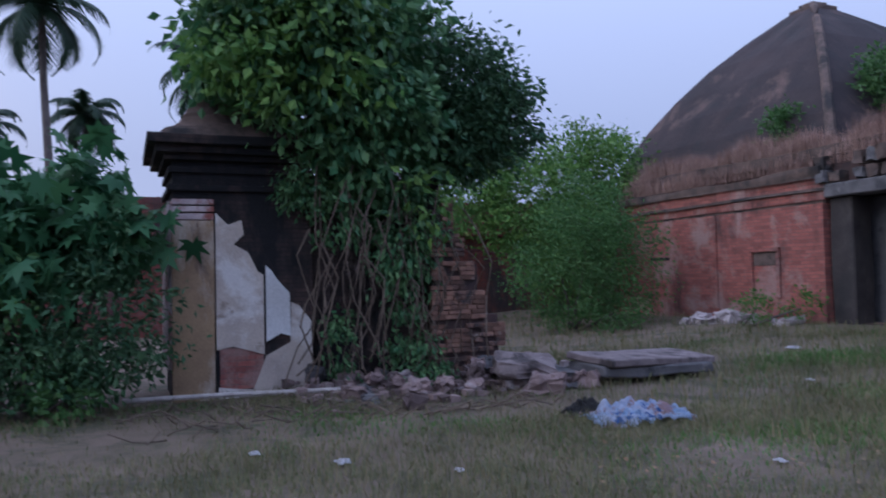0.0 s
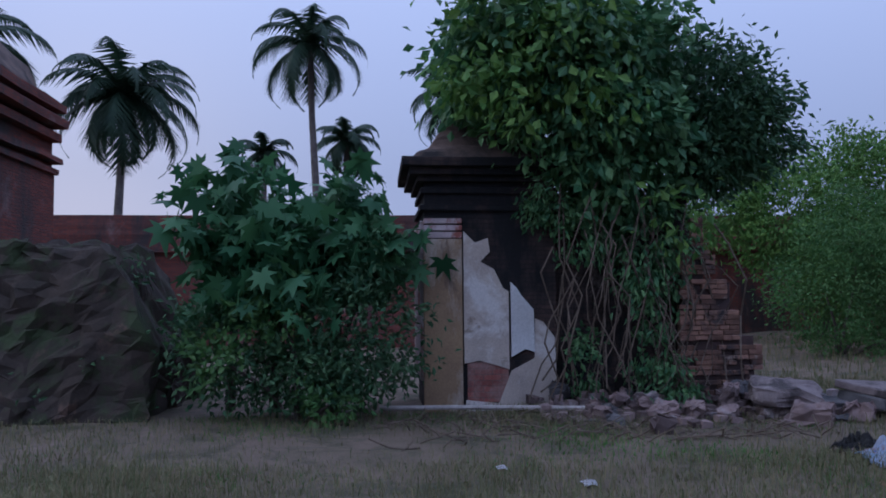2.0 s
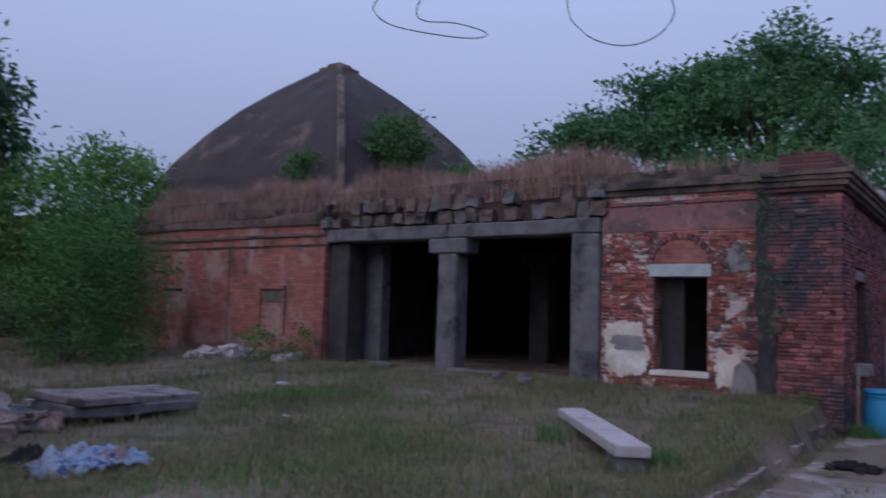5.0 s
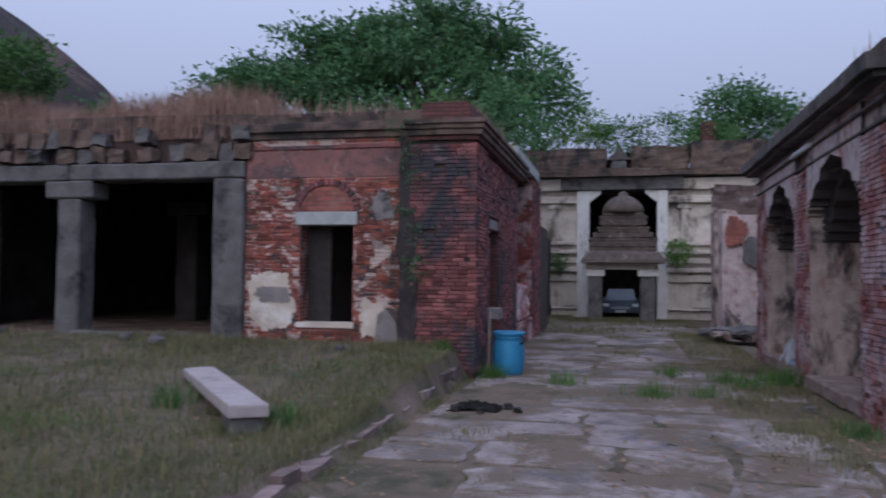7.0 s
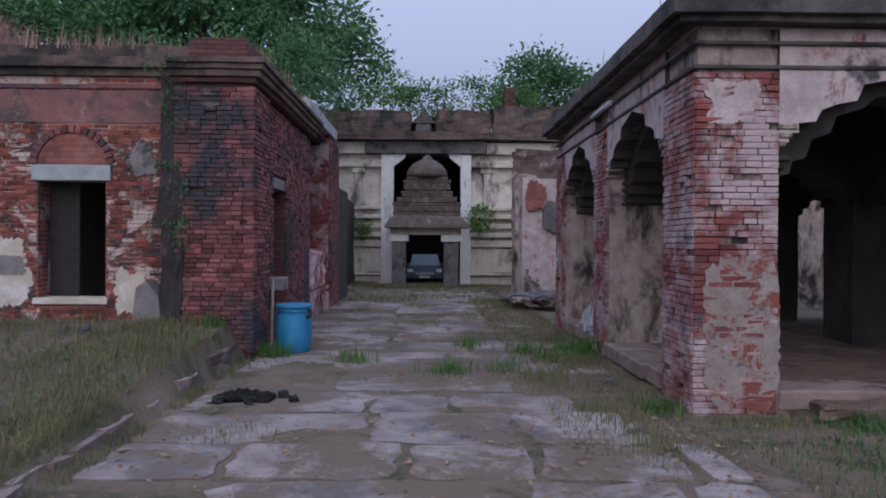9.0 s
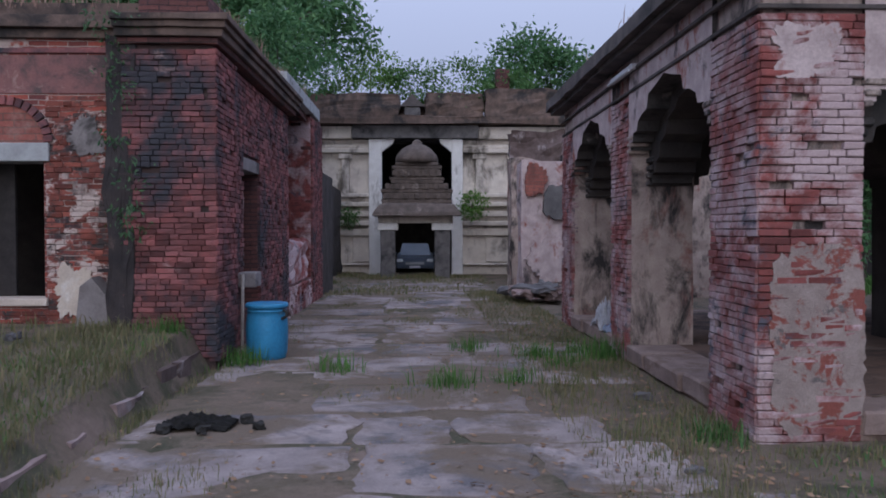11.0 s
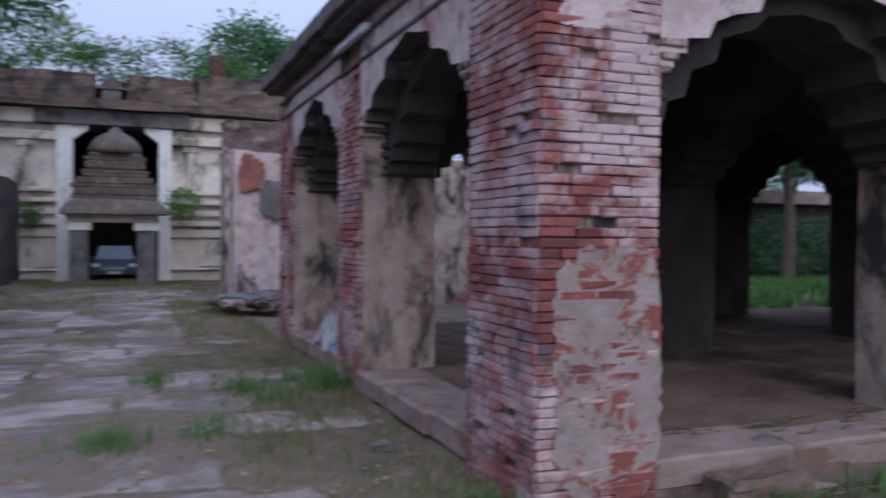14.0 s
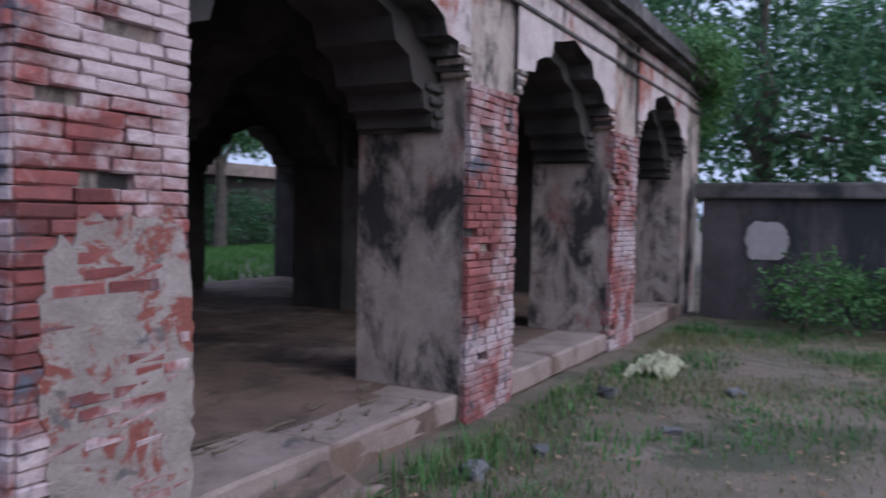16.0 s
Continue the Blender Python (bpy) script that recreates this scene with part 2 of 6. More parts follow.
M_WOOD = worn("rotten_wood", (0.05, 0.045, 0.045), (0.03, 0.028, 0.028), 8)
M_POLE = worn("grey_pole", (0.46, 0.42, 0.4), (0.3, 0.27, 0.25), 8)
M_BARK = worn("bark", (0.12, 0.1, 0.085), (0.06, 0.05, 0.045), 6, grain=25, bump=0.8)
M_PALMBARK = worn("palm_bark", (0.16, 0.14, 0.13), (0.1, 0.085, 0.08), 4, grain=12, bump=0.8)
M_VINE = worn("dry_vine", (0.17, 0.13, 0.1), (0.09, 0.07, 0.055), 8)
M_BLACK = worn("charcoal_and_slot_shade", (0.02, 0.02, 0.02), (0.035, 0.033, 0.03), 12)
M_CLOTH = worn("faded_cloth", (0.5, 0.52, 0.62), (0.26, 0.4, 0.62), 6, (0.34, 0.24, 0.26), 4, 0.54, 0.57, (0.06, 0.13, 0.34), (0.58, 0.6), 60)
M_BAG = worn("white_plastic_sheet", (0.72, 0.72, 0.75), (0.55, 0.56, 0.6), 9, rough=0.45)
M_YELLOW = worn("pale_yellow_sheet", (0.62, 0.6, 0.4), (0.48, 0.46, 0.32), 9, rough=0.6)
M_LITTER = worn("litter_paper", (0.7, 0.7, 0.74), (0.55, 0.56, 0.62), 9, rough=0.6)
M_BLUE = worn("blue_plastic", (0.045, 0.25, 0.46), (0.035, 0.19, 0.37), 5, (0.16, 0.27, 0.36), 3, 0.58, 0.7, None, (0, 1), 30, rough=0.42, bump=0.05)
M_BPLAS = worn("black_plastic", (0.02, 0.02, 0.022), (0.03, 0.03, 0.03), 5, rough=0.5)
M_TUBE = worn("lamp_tube_glass", (0.7, 0.75, 0.78), (0.6, 0.65, 0.7), 5, rough=0.3)
M_WIRE = worn("wire", (0.1, 0.1, 0.12), (0.14, 0.14, 0.16), 5, rough=0.6)
M_CAR = worn("car_paint_dark", (0.1, 0.12, 0.16), (0.08, 0.1, 0.14), 2, rough=0.3, bump=0.02)
# pale blue base colour paints in the sky reflected by the windscreen
M_CARGLASS = worn("car_glass_sky_tone", (0.3, 0.36, 0.46), (0.24, 0.29, 0.38), 1, rough=0.1, bump=0.0)
M_LINTEL = worn("painted_lintel", (0.42, 0.44, 0.45), (0.3, 0.31, 0.32), 5, (0.15, 0.14, 0.13), 3, 0.55, 0.65)
L_TREE = leafy("leaves_dark", (0.046, 0.135, 0.06), (0.135, 0.25, 0.1), 0.42)
# darker copy of L_TREE with shade put into the leaf colour
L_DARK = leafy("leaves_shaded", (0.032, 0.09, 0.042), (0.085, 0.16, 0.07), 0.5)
L_LIGHT = leafy("leaves_light", (0.07, 0.17, 0.04), (0.15, 0.26, 0.06))
L_PAP = leafy("leaves_papaya", (0.03, 0.1, 0.045), (0.07, 0.175, 0.07))
L_SHRUB = leafy("leaves_shrub", (0.042, 0.115, 0.032), (0.1, 0.19, 0.06))
L_PALM = leafy("leaves_palm", (0.02, 0.045, 0.028), (0.04, 0.07, 0.04))
L_FAR = leafy("leaves_far", (0.045, 0.125, 0.05), (0.1, 0.2, 0.08))
L_DRY = leafy("dry_grass", (0.4, 0.27, 0.22), (0.24, 0.15, 0.12), 0.8, 0.15)
L_GRASS = leafy("grass_blades", (0.1, 0.13, 0.055), (0.23, 0.19, 0.11), 0.8, 0.2)
L_WEED = leafy("weeds", (0.05, 0.14, 0.03), (0.1, 0.2, 0.05), 0.7, 0.25)
M_GROUND = worn("ground_earth", (0.115, 0.094, 0.066), (0.165, 0.125, 0.098), 2.2, (0.2, 0.15, 0.125), 0.9, 0.55, 0.66, (0.068, 0.066, 0.042), (0.5, 0.6), 30, bump=0.9)

# ---- mesh helpers ----
def box(bm, x0, x1, y0, y1, z0, z1):
    v = [bm.verts.new((x, y, z)) for z in (z0, z1) for x, y in ((x0, y0), (x1, y0), (x1, y1), (x0, y1))]
    for f in ((0, 3, 2, 1), (4, 5, 6, 7), (0, 1, 5, 4), (1, 2, 6, 5), (2, 3, 7, 6), (3, 0, 4, 7)):
        bm.faces.new([v[i] for i in f])
    return bm


def boxes(*rows):
    bm = bmesh.new()
    for r in rows:
        box(bm, *r)
    return bm


def bev(bm, w=0.02, seg=2):
    bmesh.ops.bevel(bm, geom=bm.edges[:], offset=w, segments=seg, affect="EDGES", profile=0.6)
    return bm


def ragged(bm, amount=0.03, size=0.4, cuts=0):
    """Worn, uneven faces: cut up and moved by noise."""
    if cuts:
        bmesh.ops.subdivide_edges(bm, edges=bm.edges[:], cuts=cuts, use_grid_fill=True)
    for v in bm.verts:
        v.co += noise.noise_vector(v.co / size) * amount + noise.noise_vector(v.co / size * 3.1) * amount * 0.4
    return bm


def prism(pts, axis, a, b):
    """A polygon of (along, z) pushed from a to b across the axis along which it does not run."""
    bm = bmesh.new()
    to = (lambda u, z, w: (u, w, z)) if axis == "x" else (lambda u, z, w: (w, u, z))
    lo, hi = [bm.verts.new(to(u, z, a)) for u, z in pts], [bm.verts.new(to(u, z, b)) for u, z in pts]
    bm.faces.new(lo), bm.faces.new(hi[::-1])
    k = len(pts)
    for i in range(k):
        bm.faces.new((lo[i], hi[i], hi[(i + 1) % k], lo[(i + 1) % k]))
    bmesh.ops.recalc_face_normals(bm, faces=bm.faces[:])
    return bm


def tube(bm, pts, radii, sides=8):
    rings = []
    for i, p in enumerate(pts):
        p = Vector(p)
        d = (Vector(pts[min(i + 1, len(pts) - 1)]) - Vector(pts[max(i - 1, 0)])).normalized()
        s = d.orthogonal().normalized()
        t = d.cross(s)
        r = radii[i] if isinstance(radii, (list, tuple)) else radii
        rings.append([bm.verts.new(p + (s * math.cos(a) + t * math.sin(a)) * r) for a in (2 * math.pi * k / sides for k in range(sides))])
    for q, w in zip(rings, rings[1:]):
        for k in range(sides):
            bm.faces.new((q[k], q[(k + 1) % sides], w[(k + 1) % sides], w[k]))
    bm.faces.new(rings[0][::-1]), bm.faces.new(rings[-1])
    bmesh.ops.recalc_face_normals(bm, faces=bm.faces[:])
    return bm


def lathe(prof, sides=24, x=0, y=0):
    bm = bmesh.new()
    rings = [[bm.verts.new((x + r * math.cos(2 * math.pi * k / sides), y + r * math.sin(2 * math.pi * k / sides), z)) for k in range(sides)] for r, z in prof]
    for q, w in zip(rings, rings[1:]):
        for k in range(sides):
            bm.faces.new((q[k], q[(k + 1) % sides], w[(k + 1) % sides], w[k])).smooth = True
    bm.faces.new(rings[0][::-1]), bm.faces.new(rings[-1])
    return bm


def thing(name, label, category, at=(0, 0, 0), group="", kind=""):
    ob = new(name)
    ob.location = at
    ob.empty_display_size = 0.2
    return tagged(ob, label, category, group, kind)


def mesh_of(name, bm, material):
    me = bpy.data.meshes.new(name)
    bm.to_mesh(me)
    bm.free()
    me.materials.append(material)
    return me


def part(name, bm, material, parent, label="", kind=""):
    ob = new(name, mesh_of(name, bm, material) if isinstance(bm, bmesh.types.BMesh) else bm)
    if parent:
        ob.parent = parent
        if not parent.parent:
            ob.matrix_parent_inverse = Matrix.Translation(-parent.location)
    return tagged(ob, label, kind=kind)


def solo(name, bm, material, label, category, group="", kind=""):
    return tagged(part(name, bm, material, None), label, category, group, kind)


def raw(name, verts, faces, material):
    me = bpy.data.meshes.new(name)
    me.from_pydata(verts, [], faces)
    me.materials.append(material)
    return me


def smooth01(a, b, v):
    t = min(1, max(0, (v - a) / (b - a)))
    return t * t * (3 - 2 * t)


def ground_z(x, y):
    edge = -1.8 + 0.12 * noise.noise((0, y * 0.6, 3.3))
    left = smooth01(edge + 0.06, edge - 0.1, x)
    z = left * (0.11 + 0.35 * smooth01(6.5, 12.0, y) * smooth01(22, 13, y))
    z -= 0.4 * smooth01(20, 36, y)
    return z + 0.025 * noise.noise((x * 0.7, y * 0.7, 0)) + 0.012 * noise.noise((x * 2.3, y * 2.3, 5))


rng = np.random.default_rng(4)


def leaves(name, blobs, count, size, material, parent=None, droop=0.3, slim=0.45, label="", lobed=False, hollow=0.45):
    """A crown of single leaves in clumps: blobs are (x, y, z, rx, ry, rz); leaves gather near the surface of smaller clumps, with gaps."""
    verts, faces = [], []
    vol = np.array([b[3] * b[4] * b[5] for b in blobs]) ** 0.7
    share = np.maximum(1, (count * vol / vol.sum()).astype(int))
    for b, k in zip(blobs, share):
        nc = max(6, int(k / 45))
        d = rng.normal(size=(nc, 3))
        d /= np.linalg.norm(d, axis=1)[:, None]
        cr = d * (hollow + (1 - hollow) * rng.random((nc, 1)) ** 0.6)
        cen = cr * np.array(b[3:6]) + np.array(b[:3])
        cl = rng.integers(0, nc, k)
        spread = 0.12 * (b[3] + b[4] + b[5]) / 3 + size * 0.8
        p = cen[cl] + rng.normal(size=(k, 3)) * spread * np.array([1, 1, 0.7])
        out = p - np.array(b[:3])
        out /= np.linalg.norm(out, axis=1)[:, None] + 1e-6
        ax = out * 0.6 + rng.normal(size=(k, 3)) * 0.6 - np.array([0, 0, droop])
        ax /= np.linalg.norm(ax, axis=1)[:, None]
        sd = np.cross(ax, rng.normal(size=(k, 3)))
        sd /= np.linalg.norm(sd, axis=1)[:, None]
        s = size * (0.6 + 0.8 * rng.random(k))[:, None]
        up = np.cross(sd, ax) * s * 0.12
        if lobed:
            for i in range(k):
                o = len(verts)
                ring = [p[i]]
                for q in range(14):
                    a = -2.6 + 5.2 * q / 13
                    r = s[i] * (1.0 if q % 2 else 0.5) * (1 - 0.12 * abs(a))
                    ring.append(p[i] + (ax[i] * math.cos(a) + sd[i] * math.sin(a)) * r - np.array([0, 0, 0.25 * r[0]]))
                verts.extend(map(tuple, ring))
                faces.extend((o, o + q, o + q + 1) for q in range(1, 14))
            continue
        a, c2 = p, p + ax * s
        l1, r1 = p + ax * s * 0.45 + sd * s * slim * 0.5 + up, p + ax * s * 0.45 - sd * s * slim * 0.5 + up
        o = len(verts)
        q = np.stack([a, l1, c2, r1], 1).reshape(-1, 3)
        verts.extend(map(tuple, q))
        faces.extend((o + 4 * i, o + 4 * i + 1, o + 4 * i + 2, o + 4 * i + 3) for i in range(k))
    return part(name, raw(name, verts, faces, material), material, parent, label)


def blades(name, places, heights, width, material, parent=None, lean=0.5):
    """Grass blades: one bent sliver of two faces at each place."""
    p = np.array(places)
    k = len(p)
    a = rng.random(k) * 2 * math.pi
    d = np.stack([np.cos(a), np.sin(a), np.zeros(k)], 1)
    w = np.stack([-np.sin(a), np.cos(a), np.zeros(k)], 1) * width * (0.6 + 0.8 * rng.random((k, 1)))
    h = np.array(heights)[:, None]
    ln = lean * rng.random((k, 1))
    mid = p + d * h * ln * 0.35 + np.array([0, 0, 1]) * h * 0.6
    tip = p + d * h * ln + np.array([0, 0, 1]) * h * (1 - 0.3 * ln)
    v = np.stack([p - w, p + w, mid + w * 0.7, mid - w * 0.7, tip], 1).reshape(-1, 3)
    faces = []
    for i in range(k):
        faces.append((5 * i, 5 * i + 1, 5 * i + 2, 5 * i + 3))
        faces.append((5 * i + 3, 5 * i + 2, 5 * i + 4))
    return part(name, raw(name, list(map(tuple, v)), faces, material), material, parent)


def shrub(x, y, z, blobs, n, size, mat, label, droop=0.2, slim=0.45):
    t = thing("shrub", label, "shrub", (x, y, z))
    st = bmesh.new()
    for b in blobs:
        tube(st, [(x, y, z - 0.1), ((x + b[0]) / 2, (y + b[1]) / 2 + 0.1, (z + b[2]) / 2), b[:3]], [0.04, 0.03, 0.012], 6)
    part("stem", st, M_BARK, t)
    leaves("foliage", blobs, n, size, mat, t, droop, slim)


BRICKS = []
for k in range(6):
    bb = bmesh.new()
    box(bb, -0.105, 0.105, -0.05, 0.05, -0.024, 0.024)
    bev(bb, 0.006, 1)
    for v in bb.verts:
        v.co += Vector((random.uniform(-1, 1), random.uniform(-1, 1), random.uniform(-1, 1))) * 0.004
    BRICKS.append(mesh_of("brick", bb, M_BRICK))
BRICKS_L, BRICKS_T = [m.copy() for m in BRICKS], [m.copy() for m in BRICKS]
for a, b in zip(BRICKS_L, BRICKS_T):
    a.materials[0], b.materials[0] = M_BRICKL, M_BRICKT
BRICKS_W = [m.copy() for m in BRICKS]
for m in BRICKS_W:
    m.materials[0] = M_BRICKW
BRICKS_D = [m.copy() for m in BRICKS]
for m in BRICKS_D:
    m.materials[0] = M_BRICKD


def brick_face(parent, face, at, u0, u1, z0, z1, meshes, skip=0.03, limit=300, course=0.056):
    """Courses of single bricks bedded in the face of a pier. face: 'y' looks along -y, 'x' along -x, '+x' along +x; at: where the face lies."""
    rnd = random.Random(int(1000 * (u0 + z0 + at)))
    spots = []
    rows = int((z1 - z0) / course)
    for r in range(rows):
        z = z0 + (r + 0.5) * course
        n = max(1, round((u1 - u0) / 0.215))
        w = (u1 - u0) / n
        cuts = [u0]
        while u1 - cuts[-1] > 0.3:
            cuts.append(cuts[-1] + rnd.choice((0.5, 0.75, 1, 1, 0.9)) * w)
        if u1 - cuts[-1] > 0.22:
            cuts.append((cuts[-1] + u1) / 2)
        cuts.append(u1)
        for a, b in zip(cuts, cuts[1:]):
            if rnd.random() > skip:
                spots.append((a, b, z))
    extra = None
    if len(spots) > limit:
        spots, extra = spots[:limit], spots[limit:]
    def matrix(a, b, z):
        u, proud = (a + b) / 2, rnd.uniform(-0.008, 0.01)
        s = Matrix.Diagonal(((b - a - 0.006) / 0.21, 1, (course - 0.005) / 0.048, 1))
        turn = rnd.uniform(-0.8, 0.8)
        if face == "y":
            return pose(u, at + 0.04 - proud, z, rnd.uniform(-1, 1), turn, 0) @ s
        sgn = 1 if face == "x" else -1
        return pose(at + sgn * (0.04 - proud), u, z, 0, 0, 90) @ pose(0, 0, 0, 0, turn, 0) @ s
    for a, b, z in spots:
        ob = new("brick", meshes[rnd.randrange(len(meshes))])
        ob.parent = parent
        ob.matrix_basis = matrix(a, b, z)
    if extra:
        bm = bmesh.new()
        for a, b, z in extra:
            bm.from_mesh(meshes[rnd.randrange(len(meshes))])
            m = matrix(a, b, z)
            bm.verts.ensure_lookup_table()
            for v in bm.verts[-24:]:
                v.co = m @ v.co
        part("brick_courses", bm, meshes[0].materials[0], parent, kind="stuff")


def patch_outline(u0, u1, z0, z1, seed, steps=9, jag=0.12):
    """A ragged outline of a patch of surviving plaster."""
    pts = []
    for k in range(110):
        a = 2 * math.pi * k / 110
        ca, sa = math.cos(a), math.sin(a)
        f = (abs(ca) ** 3.5 + abs(sa) ** 3.5) ** (-1 / 3.5)
        f *= 1 - jag * 1.4 * (0.5 + noise.noise((ca * 1.6 + seed * 3.7, sa * 1.6, 0.5))) - jag * 1.3 * abs(noise.noise((ca * 6, sa * 6, seed))) - jag * 0.8 * abs(noise.noise((ca * 19, sa * 19, seed)))
        pts.append(((u0 + u1) / 2 + (u1 - u0) / 2 * ca * f, (z0 + z1) / 2 + (z1 - z0) / 2 * sa * f))
    return pts

# ---- ground ----
def axis_steps(fine0, fine1, step, far):
    out = list(np.arange(fine0, fine1, step))
    d = step
    a, b = fine0, fine1
    lo, hi = [], []
    while b < far:
        d *= 1.35
        b += d
        a -= d
        hi.append(b), lo.append(a)
    return lo[::-1] + out + hi


gx, gy = axis_steps(-12, 10, 0.22, 900), axis_steps(-3, 24, 0.22, 900)
gv = [(x, y, ground_z(x, y) - (0.35 if abs(x) > 200 or abs(y) > 200 else 0)) for y in gy for x in gx]
gw = len(gx)
gf = [(j * gw + i, j * gw + i + 1, (j + 1) * gw + i + 1, (j + 1) * gw + i) for j in range(len(gy) - 1) for i in range(gw - 1)]
ground = tagged(part("ground", raw("ground", gv, gf, M_GROUND), M_GROUND, None), "trodden earth with thin grass between old buildings", "ground", kind="structure")

# ---- arcaded pavilion ----
PX = ((2.98, 3.73), (6.26, 7.07), (9.65, 10.6), (13.25, 14.3))
PY = ((8.91, 9.82), (12.4, 13.18), (15.71, 16.56))
EAVE = 3.44
pav = thing("arcade_pavilion", "open brick pavilion with scalloped arches and peeling limewash", "building", (8.6, 12.7, 0))
FL = 0.2
part("plinth", bev(boxes((3.03, 14.26, 8.95, 16.5, -0.5, FL)), 0.03), M_FLOOR, pav, "worn plinth with an earthen floor")


def scallop(a0, a1, low, apex, top, steps):
    """Half-height outline of an arch that steps inwards on corbels to a pointed head."""
    c, h = (a0 + a1) / 2, (a1 - a0) / 2
    left = []
    for dx, dz in steps:
        left.append((a0 + dx * h, low + dz * (apex - low)))
    right = [(2 * c - u, z) for u, z in left[::-1]]
    return [(a0, top)] + left + [(c, apex)] + right + [(a1, top)]


OUTER = ((0.0, 0.12), (0.07, 0.12), (0.07, 0.24), (0.14, 0.24), (0.14, 0.36), (0.26, 0.38), (0.3, 0.52), (0.42, 0.6), (0.55, 0.64), (0.6, 0.84), (0.78, 0.9))
INNER = ((0.0, 0.08), (0.08, 0.1), (0.08, 0.2), (0.16, 0.22), (0.18, 0.34), (0.28, 0.38), (0.32, 0.55), (0.46, 0.62), (0.5, 0.78), (0.7, 0.86), (0.78, 0.96))


def arch_span(axis, a0, a1, w0, w1, sign):
    """The arch over one bay: a limewashed outer leaf and a lower inner ring, its dark colour holding soot and painted
    shade.
    """
    if sign == 0:
        part("arch", prism(scallop(a0, a1, 1.95, 2.85, 3.42, INNER), axis, w0 + 0.1, w1 - 0.1), M_DARK, pav, "inner arch toned dark for soot and shade")
        return
    f, g = (w0, w0 + 0.24) if sign < 0 else (w1 - 0.24, w1)
    leaf = part("arch", prism(scallop(a0, a1, 2.33, 3.05, 3.42, OUTER), axis, f, g), M_WASH, pav, "limewashed scalloped arch, its soffit toned for soot and shade")
    leaf.data.materials.append(M_SOOTSHADE)
    # faces turned inward take the dark tone: soot plus painted soffit shade
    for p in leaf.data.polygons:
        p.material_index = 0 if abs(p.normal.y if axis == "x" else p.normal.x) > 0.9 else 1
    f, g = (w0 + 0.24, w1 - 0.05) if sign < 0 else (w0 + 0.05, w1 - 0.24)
    part("arch_ring", prism(scallop(a0, a1, 1.95, 2.9, 3.42, INNER), axis, f, g), M_DARK, pav, "inner ring of corbels toned dark for soot and shade")
    for side in (0, 1):
        for k in range(3):
            d, z = 0.06 + 0.055 * k, 2.38 + 0.075 * k
            u = (a0, a0 + d) if side == 0 else (a1 - d, a1)
            s0, s1 = (w0 - 0.02, w0 + 0.2) if sign < 0 else (w1 - 0.2, w1 + 0.02)
            r = (u[0], u[1], s0, s1, z, z + 0.045) if axis == "x" else (s0, s1, u[0], u[1], z, z + 0.045)
            part("corbel", ragged(bev(boxes(r), 0.008, 1), 0.006, 0.1), M_REVEAL, pav)
        # deeper, lower tiers of the inner ring
        for k in range(4):
            d, z = 0.05 + 0.05 * k, 2.02 + 0.085 * k
            u = (a0 - 0.01, a0 + d) if side == 0 else (a1 - d, a1 + 0.01)
            s0, s1 = (w0 + 0.2, w1 - 0.03) if sign < 0 else (w0 + 0.03, w1 - 0.2)
            r = (u[0], u[1], s0, s1, z, z + 0.06) if axis == "x" else (s0, s1, u[0], u[1], z, z + 0.06)
            part("corbel", ragged(bev(boxes(r), 0.012, 1), 0.008, 0.1), M_SOOTSHADE, pav)


for j, (y0, y1) in enumerate(PY):
    for i in range(3):
        arch_span("x", PX[i][1], PX[i + 1][0], y0, y1, (-1, 0, 1)[j])
for i, (x0, x1) in enumerate(PX):
    for j in range(2):
        arch_span("y", PY[j][1], PY[j + 1][0], x0, x1, (-1, 0, 0, 1)[i])
piers = {}
for i, (x0, x1) in enumerate(PX):
    for j, (y0, y1) in enumerate(PY):
        inner = 0.035
        edge_w, edge_s = i == 0, j == 0
        low = -0.3
        bm = boxes((x0 + (inner if edge_w else 0), x1, y0 + (inner if edge_s else 0), y1, low, 3.42))
        bmesh.ops.subdivide_edges(bm, edges=bm.edges[:], cuts=5, use_grid_fill=True)
        ragged(bm, 0.016, 0.35)
        # inner piers get the darker material, indoor shade put into its colour
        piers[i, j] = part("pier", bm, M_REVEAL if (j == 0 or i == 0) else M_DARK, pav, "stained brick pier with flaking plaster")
# these bays share the shade-toned plaster
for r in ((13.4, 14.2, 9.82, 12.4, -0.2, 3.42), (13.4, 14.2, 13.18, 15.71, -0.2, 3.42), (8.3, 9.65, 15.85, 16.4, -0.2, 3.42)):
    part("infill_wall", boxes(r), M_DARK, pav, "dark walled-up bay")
# string courses and the wall above the arches
part("frieze", boxes((2.99, 14.29, 8.94, 9.5, 3.423, 3.5), (2.99, 3.5, 9.5, 16.5, 3.423, 3.5)), M_WASH, pav)
for z, d in ((3.06, 0.02), (3.27, 0.035)):
    part("string_course", bev(boxes((2.98 - d, 14.3 + d, 8.91 - d, 8.93, z, z + 0.035)), 0.006, 1), M_EAVE, pav)
    part("string_course", bev(boxes((2.98 - d, 3.0, 8.93, 16.56, z, z + 0.035)), 0.006, 1), M_EAVE, pav)
ev = boxes((2.72, 14.5, 8.66, 16.8, EAVE + 0.06, EAVE + 0.22), (2.8, 14.42, 8.74, 16.72, EAVE, EAVE + 0.06))
bmesh.ops.subdivide_edges(ev, edges=ev.edges[:], cuts=16, use_grid_fill=True)
part("eave", ragged(ev, 0.02, 0.5), M_EAVE, pav, "dark weathered projecting eave slab")
